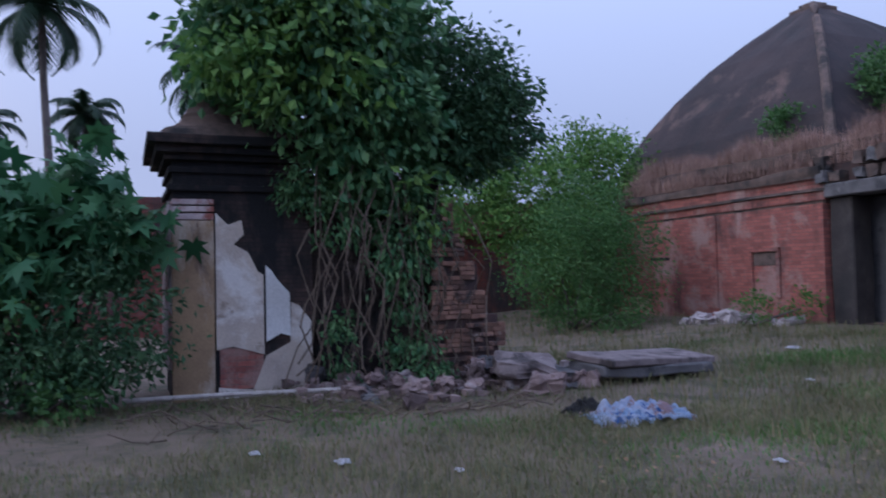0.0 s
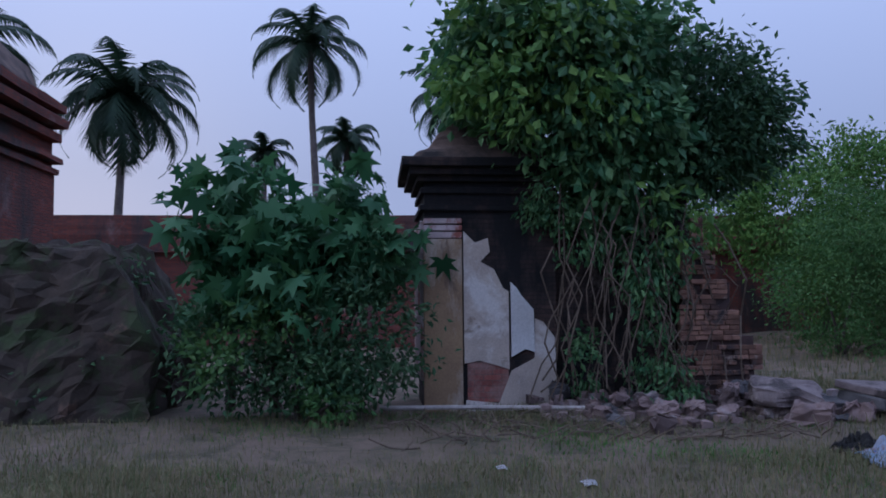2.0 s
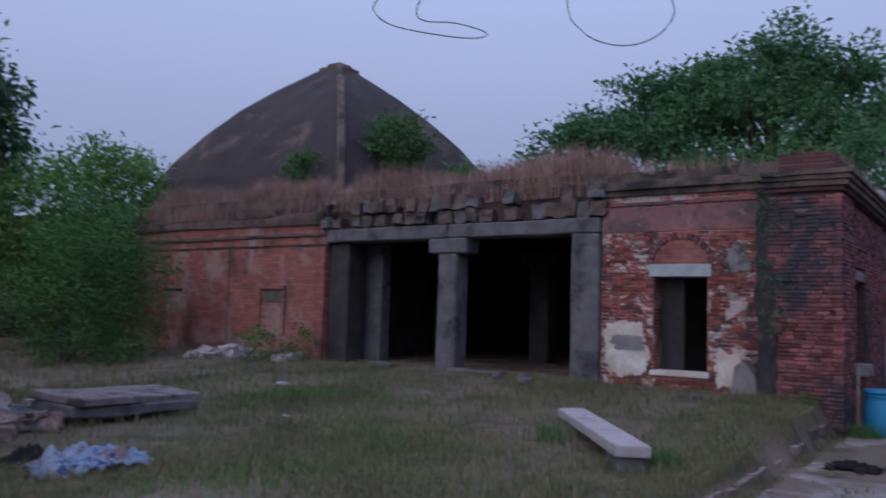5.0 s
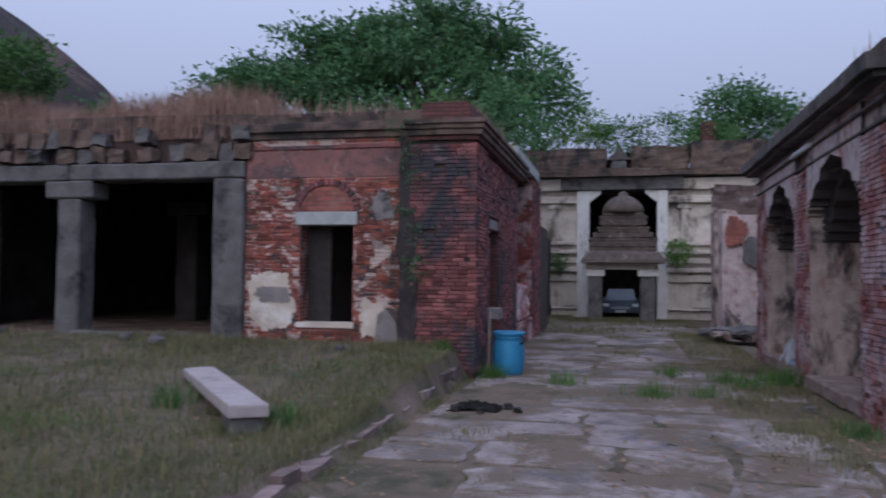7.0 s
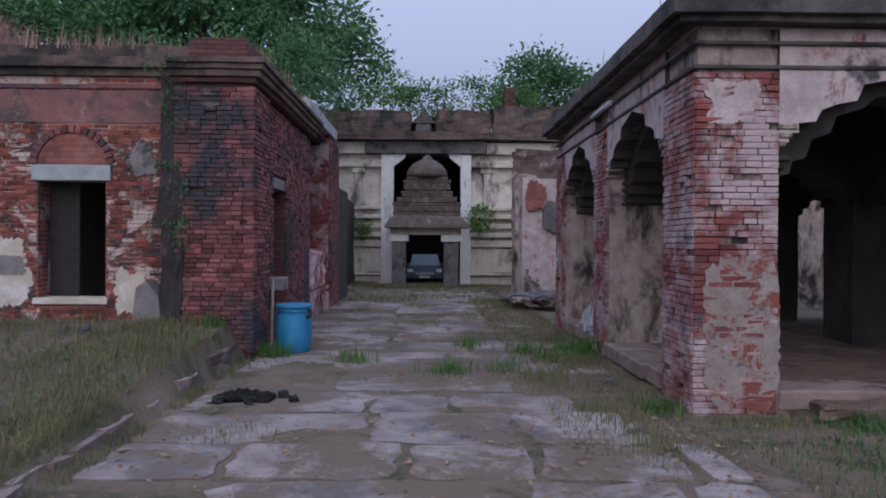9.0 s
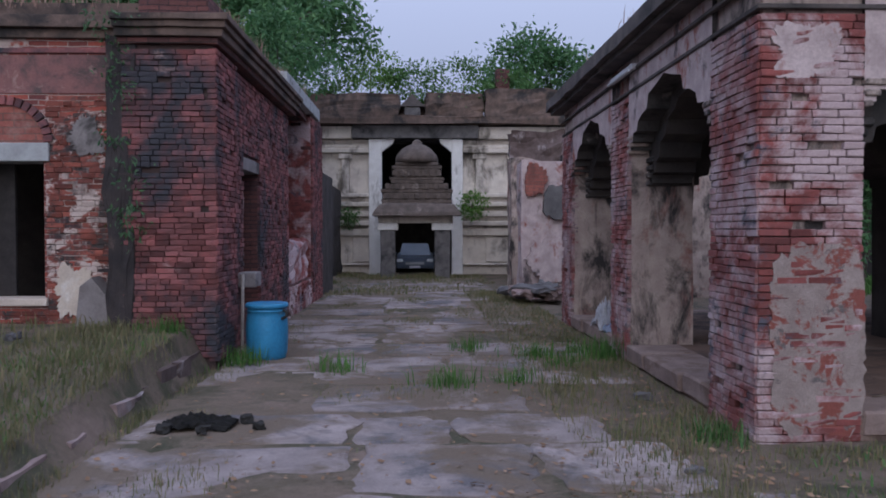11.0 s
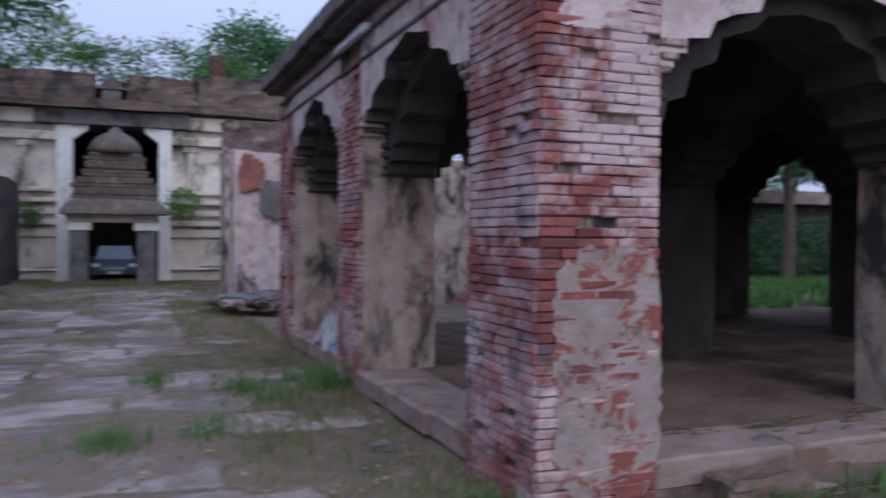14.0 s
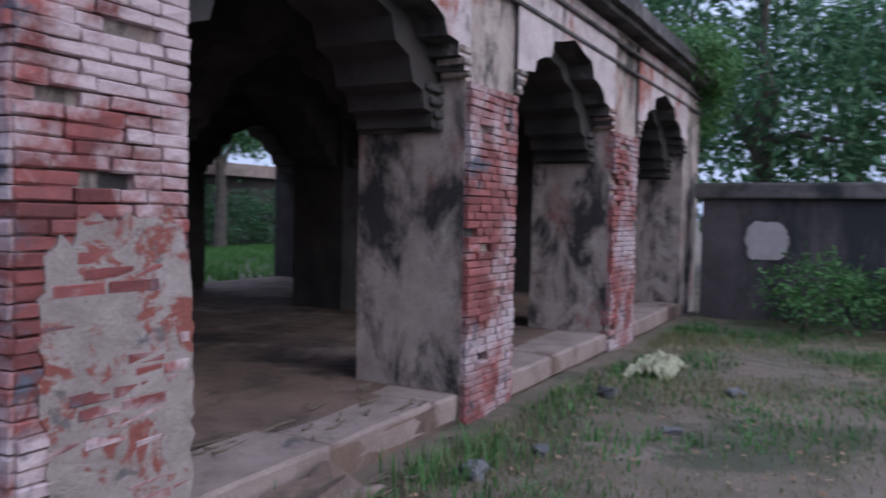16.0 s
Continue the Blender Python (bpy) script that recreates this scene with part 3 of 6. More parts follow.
part("roof", ragged(bev(boxes((2.95, 14.2, 8.95, 16.5, EAVE + 0.22, EAVE + 0.4)), 0.03), 0.03, 0.7, 5), M_ROOF, pav)
vault = prism([(4.2, 3.8), (4.7, 4.35), (5.6, 4.95), (6.7, 5.2), (7.8, 5.2), (8.9, 4.95), (9.8, 4.35), (10.3, 3.8)], "x", 10.6, 14.6)
part("vault", vault, M_ROOF, pav, "low rendered vault on the roof")
# worn edging stones along the plinth
rl = random.Random(5)
for i in range(3):
    x = PX[i][1] + 0.03
    while x < PX[i + 1][0] - 0.2:
        w = min(rl.uniform(0.6, 1.3), PX[i + 1][0] - 0.03 - x)
        part("edging_stone", ragged(bev(boxes((x, x + w - 0.012, 8.93 + rl.uniform(-0.03, 0.03), 9.45 + rl.uniform(-0.1, 0.05), 0.02, FL + rl.uniform(0.006, 0.018))), 0.02, 1), 0.016, 0.25, 2), M_LEDGE, pav)
        x += w
for j in range(2):
    y = PY[j][1] + 0.03
    while y < PY[j + 1][0] - 0.2:
        w = min(rl.uniform(0.6, 1.2), PY[j + 1][0] - 0.03 - y)
        part("edging_stone", ragged(bev(boxes((2.98 + rl.uniform(-0.03, 0.02), 3.58 + rl.uniform(-0.05, 0.05), y, y + w - 0.012, 0.02, FL + rl.uniform(0.006, 0.018))), 0.02, 1), 0.014, 0.25, 2), M_LEDGE, pav)
        y += w
# plaster surviving on the corner pier
p1 = piers[0, 0]
part("plaster_patch", prism(patch_outline(3.03, 3.8, -0.05, 1.5, 3, jag=0.1), "x", 8.893, 8.95), worn("cracked_plaster", (0.38, 0.315, 0.295), (0.26, 0.21, 0.195), 6, (0.25, 0.085, 0.07), 3.8, 0.5, 0.54, (0.16, 0.14, 0.14), (0.6, 0.64), 60, bump=0.9), p1, "cracked lime plaster")
part("plaster_patch", prism(patch_outline(3.05, 3.6, 2.5, 3.05, 8, jag=0.2), "x", 8.893, 8.95), M_WASH, p1)
tl = thing("tube_light", "unlit fluorescent tube batten fixed under the eave", "light", (2.93, 12.5, 3.28))
part("batten", bev(boxes((2.9, 2.96, 12.0, 13.0, 3.27, 3.33)), 0.01), M_LITTER, tl)
part("lamp_tube", tube(bmesh.new(), [(2.88, 12.03, 3.26), (2.88, 12.97, 3.26)], 0.017), M_TUBE, tl, "white glass tube")

# ---- hall and gatehouse on the other side ----
hall = thing("brick_gatehouse", "ruined brick gatehouse with an arched doorway and mouldy corner", "building", (-3.5, 13, 0.3))
LF = 12.47
gate_wall = part("wall", boxes((-5.45, -4.5, LF, LF + 0.5, 0, 3.66), (-3.62, -2.5, LF, LF + 0.5, 0, 3.66), (-4.5, -3.62, LF, LF + 0.5, 2.5, 3.66),
                   (-4.5, -3.62, LF, LF + 0.5, 0, 0.66)), M_LWALL, hall, "patchy red brick wall losing its plaster")
part("sill", ragged(bev(boxes((-4.56, -3.58, LF - 0.05, LF + 0.3, 0.663, 0.75)), 0.015), 0.01, 0.2), M_PLASTER, hall)
part("lintel", bev(boxes((-4.58, -3.55, LF - 0.04, LF + 0.4, 2.29, 2.497)), 0.012), M_LINTEL, hall, "pale painted stone lintel")
for k in range(17):
    a = math.pi * (k + 0.5) / 17
    vb = bev(boxes((-0.05, 0.05, -0.04, 0.04, -0.036, 0.036)), 0.005, 1)
    vb.transform(pose(-4.06 + 0.5 * math.cos(a), LF, 2.5 + 0.47 * math.sin(a), 0, -math.degrees(a), 0))
    part("arch_brick", vb, M_BRICKD, hall)
tymp = [(-4.06 + 0.45 * math.cos(math.pi * k / 12), 2.5 + 0.42 * math.sin(math.pi * k / 12)) for k in range(13)]
part("tympanum", prism(tymp, "x", LF - 0.012, LF + 0.1), M_REDWALL, hall)
part("upper_render", ragged(boxes((-5.44, -2.6, LF - 0.012, LF + 0.05, 3.05, 3.48)), 0.01, 0.3, 3), worn("faded_red_render", (0.27, 0.13, 0.12), (0.19, 0.1, 0.1), 2.5, (0.1, 0.075, 0.075), 1.4, 0.52, 0.62, (0.36, 0.24, 0.22), (0.6, 0.67), 40), hall, "faded red render below the cornice")
# doorway: a dark leaf standing half open
part("door", bev(boxes((-4.5, -4.1, LF + 0.32, LF + 0.37, 0.75, 2.29)), 0.01), M_WOOD, hall, "dark rotten door leaf, half open")
part("plaster_patch", prism(patch_outline(-5.43, -4.5, 0.55, 1.62, 5, jag=0.16), "x", LF - 0.022, LF + 0.05), M_PLASTER, hall, "surviving cream plaster")
part("plaster_patch", prism(patch_outline(-5.3, -4.6, 1.0, 1.35, 12, jag=0.2), "x", LF - 0.03, LF + 0.05), M_GREYPL, hall)
part("plaster_patch", prism(patch_outline(-3.6, -3.0, 0.5, 1.2, 6, jag=0.25), "x", LF - 0.022, LF + 0.05), M_PLASTER, hall)
part("plaster_patch", prism(patch_outline(-3.4, -2.9, 2.3, 2.85, 16, jag=0.25), "x", LF - 0.02, LF + 0.05), M_GREYPL, hall)
part("buttress", ragged(prism([(-3.2, 0.2), (-2.6, 0.2), (-2.6, 0.5), (-3.0, 1.0), (-3.12, 0.9)], "x", LF - 0.28, LF + 0.02), 0.02, 0.2), M_GREYPL, hall)
for z0, z1, d in ((3.5, 3.56, 0.03), (3.66, 3.76, 0.06), (3.76, 3.9, 0.13)):
    part("cornice", ragged(bev(boxes((-5.5, -2.5, LF - d, LF + 0.4, z0, z1)), 0.012), 0.012, 0.3, 3), M_BRICKD if z1 < 3.6 else M_ROOF, hall, "brick cornice")
# corner pier
cp = part("corner_pier", boxes((-2.58 + 0.03, -1.58 - 0.03, 12.03, 12.95, -0.2, 3.5)), M_MORTARD, hall, "dark mouldy brick corner pier")
for z0, z1, d in ((3.5, 3.57, 0.04), (3.57, 3.66, 0.09), (3.66, 3.73, 0.13), (3.73, 3.8, 0.17)):
    part("cornice", ragged(bev(boxes((-2.6 - d * 0.3, -1.58 + d, 12.0 - d, 17.3, z0, z1 - 0.003)), 0.01), 0.012, 0.25, 3), M_ROOF if z1 > 3.6 else M_SIDE, hall, "stepped brick cornice")
strip = boxes((-2.74, -2.44, 11.98, 12.5, 0.25, 3.62))
part("sooty_render", ragged(ragged(strip, 0.05, 0.5, 11), 0.04, 0.1), M_BLACKWALL, hall, "strip of blackened crumbling render")
leaves("dead_creeper", [(-2.6, 11.9, 2.9, 0.2, 0.1, 0.5), (-2.5, 11.88, 1.9, 0.15, 0.1, 0.7), (-2.6, 11.9, 3.65, 0.3, 0.15, 0.15)], 500, 0.06, L_DARK, hall, 0.8, 0.4, "withered creeper")
part("parapet", ragged(boxes((-2.5, -1.75, 12.3, 22, 3.8, 4.15)), 0.05, 0.5, 6), M_SIDE, hall)
# side wall with a narrow door and a tall opening
SX = -1.68
side_wall = part("side_wall", boxes((-2.3, SX, 12.95, 13.6, -0.3, 3.5), (-2.3, SX, 14.65, 17.1, -0.3, 3.5), (-2.3, SX, 13.6, 14.65, 2.46, 3.5),
                        (-2.3, SX, 13.6, 14.65, -0.3, 0.5), (-2.3, SX, 17.1, 20.2, -0.3, 0.55), (-2.3, SX, 20.2, 21.9, -0.3, 4.0)), M_SIDE, hall, "coursed red brick side wall, dark with mould")
part("side_lintel", bev(boxes((-2.2, SX + 0.03, 13.5, 14.75, 2.3, 2.46)), 0.01), M_GREYPL, hall)
part("slab_lintel", bev(boxes((-2.3, SX + 0.06, 16.9, 21.3, 3.95, 4.2)), 0.02), M_LINTEL, hall, "long pale stone slab over the tall opening")
part("rubble_fill", ragged(boxes((-2.2, SX - 0.05, 17.3, 20.1, 0.5, 1.3)), 0.13, 0.35, 6), M_BRICK, hall, "broken brick infill")
# walls behind the openings: indoor shade painted in with M_DARK
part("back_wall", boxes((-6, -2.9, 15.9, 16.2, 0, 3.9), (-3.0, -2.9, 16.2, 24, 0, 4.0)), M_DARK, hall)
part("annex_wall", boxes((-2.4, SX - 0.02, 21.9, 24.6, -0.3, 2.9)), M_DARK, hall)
part("roof", boxes((-5.4, -1.8, 12.6, 22, 3.903, 4.1)), M_ROOF, hall)
# pipe and box beside the side door
tap = thing("standpipe", "thin pale standpipe with a grey box by the wall", "pipe", (-1.55, 13.2, 0.1))
part("pipe", tube(bmesh.new(), [(-1.56, 13.1, 0.0), (-1.55, 13.12, 0.98)], 0.02), M_POLE, tap)
part("pipe_box", bev(boxes((-1.62, -1.4, 13.15, 13.5, 0.82, 1.0)), 0.02), M_GREYPL, tap)

# colonnade
col_hall = thing("colonnade_hall", "dark stone colonnade hall roofed with dry grass", "building", (-8.7, 14, 0.4))


def column(x, y, w, z0, z1, mat, cap=0.24):
    c = part("column", ragged(bev(boxes((x - w / 2, x + w / 2, y - w / 2, y + w / 2, z0, z1 - (0.3 if cap else 0.0))), 0.03, 1), 0.02, 0.4, 4), mat, col_hall, "square granite column")
    if cap:
        part("capital", ragged(bev(boxes((x - w / 2 - cap, x + w / 2 + cap, y - w / 2 - 0.02, y + w / 2 + 0.02, z1 - 0.3, z1)), 0.03, 1), 0.015, 0.3, 2), mat, c)


column(-5.73, 12.65, 0.54, 0.2, 3.05, M_STONE, 0)
column(-8.69, 12.6, 0.44, 0.2, 3.05, M_STONE)
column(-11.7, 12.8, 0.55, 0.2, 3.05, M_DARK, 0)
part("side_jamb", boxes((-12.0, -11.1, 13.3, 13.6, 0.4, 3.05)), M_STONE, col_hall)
# back columns: the hall's indoor shade painted as a dark colour, not granite
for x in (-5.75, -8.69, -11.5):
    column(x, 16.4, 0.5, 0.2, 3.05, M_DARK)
bmb = boxes((-12.0, -8.72, 12.38, 12.95, 3.053, 3.33), (-8.7, -5.46, 12.38, 12.95, 3.053, 3.33))
part("beam", ragged(bev(bmb, 0.025, 1), 0.015, 0.6, 4), M_STONE, col_hall, "long granite beam")
rr = random.Random(7)
for k in range(46):
    x = -12.0 + 6.5 * (k % 23) / 22
    z = 3.36 + 0.29 * (k // 23)
    if rr.random() < 0.16:
        continue
    w, h, d = rr.uniform(0.1, 0.17), rr.uniform(0.1, 0.15), rr.uniform(-0.06, 0.1)
    part("rubble_stone", ragged(boxes((x - w, x + w, 12.36 + d, 12.7, z, z + 2 * h)), 0.06, 0.22, 2), M_ROOF if k % 3 else M_STONE, col_hall)
part("rubble_backing", boxes((-12, -5.46, 12.62, 13.1, 3.333, 3.95)), M_MORTARD, col_hall)
part("roof", ragged(boxes((-19.3, -5.45, 12.75, 22, 3.95, 4.2)), 0.08, 1.0, 6), M_ROOF, col_hall)
part("hall_floor", boxes((-19.0, -2.95, 12.75, 21.8, 0.1, 0.48)), M_FLOOR, col_hall)
# inner hall walls carry the same painted shade
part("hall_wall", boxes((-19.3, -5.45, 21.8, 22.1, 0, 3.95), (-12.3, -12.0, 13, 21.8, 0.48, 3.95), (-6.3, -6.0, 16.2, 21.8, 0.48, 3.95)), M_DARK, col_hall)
for k, (x, w) in enumerate(((-7.9, 1.2), (-6.6, 0.7), (-10.2, 0.6))):
    part("kerb_stone", ragged(bev(boxes((x - w / 2, x + w / 2, 12.2, 12.5, 0.36, 0.53)), 0.03, 1), 0.02, 0.2, 1), M_STONE, col_hall)
# red brick wall beside the colonnade
rw = thing("red_brick_wall", "long red brick wall with thin slots and a broken cornice", "wall", (-15.7, 12.6, 0.3))
part("wall", boxes((-19.4, -12.02, 12.4, 12.85, 0, 2.95)), M_REDWALL, rw)
part("wall_band", boxes((-19.45, -12.0, 12.44, 12.9, 2.95, 3.02)), M_ROOF, rw)
for k, (z0, z1, d) in enumerate(((3.02, 3.2, 0.0), (3.2, 3.27, 0.06), (3.27, 3.5, 0.02), (3.5, 3.68, 0.08))):
    part("cornice", ragged(boxes((-19.5, -11.95, 12.4 - d, 12.9, z0, z1)), 0.02 + 0.02 * k, 0.35, 7), M_ROOF if k % 2 else M_REDWALL, rw, "worn cornice")
# the slot's inner shade, painted as a black strip on the wall face
for x in (-17.4,):
    part("slot_shade_strip", boxes((x - 0.4, x + 0.4, 12.392, 12.43, 1.92, 2.0)), M_BLACK, rw)
nb = boxes((-14.1, -13.2, 12.33, 12.42, 2.02, 2.1), (-14.1, -14.0, 12.35, 12.42, 1.0, 2.02), (-13.3, -13.2, 12.35, 12.42, 1.0, 2.02))
part("niche_frame", ragged(nb, 0.015, 0.3), M_REDWALL, rw, "raised brick frame of a blind niche")
part("niche_panel", boxes((-14.0, -13.3, 12.388, 12.42, 1.7, 2.0)), M_ROOF, rw)
for x in (-15.3,):
    part("pilaster", boxes((x - 0.12, x + 0.12, 12.36, 12.45, 0.2, 2.95)), M_REDWALL, rw)
part("return_wall", boxes((-19.4, -18.95, 12.85, 22, 0, 3.5)), M_REDWALL, rw)

# pyramidal dome behind
CX, CY, DS = -18.45, 19.4, 4.55
dome = thing("masonry_dome", "dark four-sided masonry dome with a blunt cap", "dome", (CX, CY, 4))
dm = bmesh.new()
rings = []
prof = ((1.0, 4.0), (0.98, 4.8), (0.92, 5.5), (0.81, 6.4), (0.67, 7.3), (0.5, 8.2), (0.32, 8.95), (0.16, 9.55), (0.07, 9.85))
for s, z in prof:
    ring = []
    for a, b in ((-1, -1), (1, -1), (1, 1), (-1, 1)):
        n2 = {(-1, -1): (1, 0), (1, -1): (0, 1), (1, 1): (-1, 0), (-1, 1): (0, -1)}[a, b]
        for k in range(6):
            ring.append(dm.verts.new((CX + DS * s * (a + n2[0] * k / 3), CY + DS * s * (b + n2[1] * k / 3), z)))
    rings.append(ring)
for q, w in zip(rings, rings[1:]):
    for k in range(24):
        dm.faces.new((q[k], q[(k + 1) % 24], w[(k + 1) % 24], w[k]))
dm.faces.new(rings[-1])
part("dome_shell", ragged(dm, 0.05, 0.8), M_DOME, dome)
part("cap", ragged(bev(boxes((CX - 0.5, CX + 0.5, CY - 0.5, CY + 0.5, 9.55, 9.85), (CX - 0.3, CX + 0.3, CY - 0.3, CY + 0.3, 9.85, 10.0)), 0.06), 0.04, 0.3), M_ROOF, dome)
for sx, sy in ((1, -1),):
    part("rib", tube(bmesh.new(), [(CX + sx * DS * s, CY + sy * DS * s, z) for s, z in prof], 0.13, 6), M_ROOF, dome)
leaves("shrub_on_dome", [(-14.1, 17.4, 6.5, 0.8, 0.8, 0.8), (-15.6, 15.1, 5.2, 0.5, 0.4, 0.7)], 4200, 0.14, L_SHRUB, None)
tagged(bpy.data.objects["shrub_on_dome"], "small green fig shrub rooted in the dome", "shrub")

# ---- gate at the far end ----
GZ = -0.6
gate = thing("temple_gateway", "pale granite temple gateway with white posts and brick parapet", "gateway", (0.4, 38.8, GZ))
GY = 38.5
part("wall", boxes((-6.5, -1.35, GY + 0.3, GY + 1.6, GZ, 5.55), (2.3, 8, GY + 0.3, GY + 1.6, GZ, 5.55)), M_STONEP, gate, "stained granite wall")
for s0, s1 in ((-6.5, -1.62), (2.5, 8)):
    for z0, z1, d in ((GZ, 0.0, 0.12), (0.0, 0.08, 0.3), (1.3, 1.62, 0.2), (1.75, 1.95, 0.32), (2.15, 2.4, 0.25), (2.6, 2.78, 0.36), (3.0, 3.18, 0.22), (4.95, 5.15, 0.3), (5.15, 5.3, 0.18)):
        part("moulding", bev(boxes((s0, s1, GY + 0.3 - d, GY + 0.299, z0, z1)), 0.03, 1), M_STONEP, gate)
    for k in range(3):
        x = s0 + 0.75 + k * 1.55
        part("pilaster", bev(boxes((x - 0.16, x + 0.16, GY + 0.12, GY + 0.298, 3.18, 4.95), (x - 0.3, x + 0.3, GY + 0.08, GY + 0.298, 4.7, 4.94)), 0.015, 1), M_STONEP, gate)
        part("panel", bev(boxes((x + 0.3, x + 1.25, GY + 0.2, GY + 0.298, 0.15, 1.25)), 0.02, 1), M_STONEP, gate)
for x0, x1 in ((-1.62, -1.05), (2.03, 2.51)):
    p = part("post", bev(boxes((x0, x1, GY, GY + 0.55, GZ, 5.55)), 0.03), M_WHITE, gate, "whitewashed granite post")
    xi = x1 if x0 < 0 else x0
    s = 1 if x0 < 0 else -1
    part("bracket", prism([(xi, 5.0), (xi + s * 0.5, 5.4), (xi + s * 0.55, 5.58), (xi, 5.58)], "x", GY + 0.05, GY + 0.5), M_WHITE, p)
part("lintel", ragged(bev(boxes((-2.35, 3.2, GY - 0.15, GY + 1.2, 5.58, 6.16)), 0.04), 0.02, 0.6, 4), M_STONE, gate, "massive dark granite lintel")
for s0, s1 in ((-6.5, -2.37), (3.22, 8)):
    part("architrave", ragged(bev(boxes((s0, s1, GY - 0.05, GY + 1.2, 5.56, 6.1)), 0.04), 0.02, 0.6, 3), M_STONEP, gate)
part("cornice", ragged(boxes((-6.6, 8, GY - 0.5, GY + 1.5, 6.17, 6.5)), 0.08, 0.5, 8), M_ROOF, gate, "overgrown cornice")
part("parapet", ragged(boxes((-6.5, -0.3, GY - 0.1, GY + 1.0, 6.5, 7.5), (0.9, 3.4, GY - 0.1, GY + 1.0, 6.5, 7.55), (3.5, 8, GY - 0.4, GY + 1.0, 6.2, 7.7)), 0.12, 0.6, 6), M_ROOF, gate, "broken brick parapet")
part("finial", bev(boxes((4.0, 4.6, GY + 0.2, GY + 0.9, 7.6, 8.7)), 0.08), M_SIDE, gate)
part("niche", bev(boxes((-0.05, 0.65, GY - 0.2, GY + 0.4, 6.5, 6.95)), 0.1), M_STONE, gate)
part("niche_cap", prism([(-0.25, 6.95), (0.85, 6.95), (0.3, 7.5)], "x", GY - 0.25, GY + 0.45), M_EAVE, gate)
part("parapet_gap", ragged(boxes((-0.5, 1.1, GY + 0.45, GY + 1.0, 6.5, 7.1)), 0.08, 0.4, 4), M_ROOF, gate, "low brick between the parapet ends")
# the passage's shade is put into its wall colour
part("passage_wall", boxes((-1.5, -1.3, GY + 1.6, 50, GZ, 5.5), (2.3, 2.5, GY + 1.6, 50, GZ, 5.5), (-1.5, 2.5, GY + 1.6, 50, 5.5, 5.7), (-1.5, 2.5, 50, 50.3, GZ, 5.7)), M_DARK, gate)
# small shrine front standing before the gate
shr = thing("shrine_porch", "dark carved granite shrine porch with tiered domed roof", "shrine", (0.45, 35.6, -0.5))
for x0, x1 in ((-0.96, -0.37), (1.22, 1.83)):
    p = part("post", ragged(bev(boxes((x0, x1, 35.3, 35.85, -0.6, 1.55)), 0.04), 0.015, 0.4, 2), M_STONE, shr, "grey granite post")
    part("capital", bev(boxes((x0 - 0.12, x1 + 0.12, 35.22, 35.93, 1.55, 1.83)), 0.04), M_WHITE, p, "pale capital block")
part("beam", bev(boxes((-1.05, 1.95, 35.28, 35.9, 1.833, 2.15)), 0.03), M_STONEP, shr)
can = bmesh.new()
prev = None
for w, z in ((1.75, 2.12), (1.72, 2.25), (1.5, 2.55), (1.35, 2.62)):
    c = [can.verts.new((0.5 + w * a, 35.7 + (w - 0.7) * b, z)) for a, b in ((-1, -1), (1, -1), (1, 1), (-1, 1))]
    if prev:
        for k in range(4):
            can.faces.new((prev[k], prev[(k + 1) % 4], c[(k + 1) % 4], c[k]))
    else:
        can.faces.new(c[::-1])
    prev = c
can.faces.new(prev)
part("canopy", ragged(can, 0.03, 0.3, 3), M_SHRINE, shr, "sloping carved canopy")
for w, z0, z1 in ((1.42, 2.62, 2.8), (1.36, 2.8, 3.05), (1.45, 3.05, 3.2), (1.25, 3.2, 3.42), (1.05, 3.42, 3.55), (1.1, 3.55, 3.68), (0.92, 3.68, 4.0), (1.0, 4.0, 4.14), (0.85, 4.14, 4.28)):
    part("tier", ragged(bev(boxes((0.5 - w, 0.5 + w, 35.45, 35.7 + w * 0.6, z0, z1)), 0.04), 0.03, 0.25, 3), M_SHRINE, shr)
for z, w in ((3.31, 1.25), (3.84, 0.95), (2.92, 1.36)):
    for k in range(7):
        x = 0.5 + w * (k - 3) / 3.2
        part("carved_block", bev(boxes((x - 0.09, x + 0.09, 35.36, 35.46, z - 0.11, z + 0.11)), 0.025), M_SHRINE, shr)
dome_p = [(0.8, 4.27), (0.88, 4.4), (0.8, 4.62), (0.6, 4.85), (0.35, 5.0), (0.22, 5.04), (0.2, 5.15), (0.06, 5.25)]
part("cupola", ragged(lathe(dome_p, 20, 0.5, 36.0), 0.02, 0.2), M_SHRINE, shr, "ribbed cupola")
part("threshold", bev(boxes((-1.3, 2.2, 34.9, 36.2, -0.75, -0.42)), 0.04), M_STONE, shr)

# parked car in the gate passage
car = thing("parked_car", "dark parked hatchback with pale number plate", "car", (0.4, 41.5, GZ))
cx, cy, cz = 0.4, 39.6, -0.45
body = prism([(cy, 0.25), (cy - 0.05, 0.5), (cy + 0.02, 0.72), (cy + 0.95, 0.86), (cy + 3.9, 0.9), (cy + 4.0, 0.3)], "y", cx - 0.86, cx + 0.86)
for v in body.verts:
    v.co.z += cz + 0.0
part("body", bev(body, 0.07, 3), M_CAR, car)
cab = prism([(cy + 0.9, 0.84), (cy + 1.6, 1.38), (cy + 3.2, 1.4), (cy + 3.85, 0.88)], "y", cx - 0.74, cx + 0.74)
for v in cab.verts:
    v.co.z += cz
    if v.co.z > cz + 1.2:
        v.co.x = cx + (v.co.x - cx) * 0.84
part("cabin", bev(cab, 0.06, 3), M_CARGLASS, car, "glazed cabin with the sky's reflection painted into its colour")
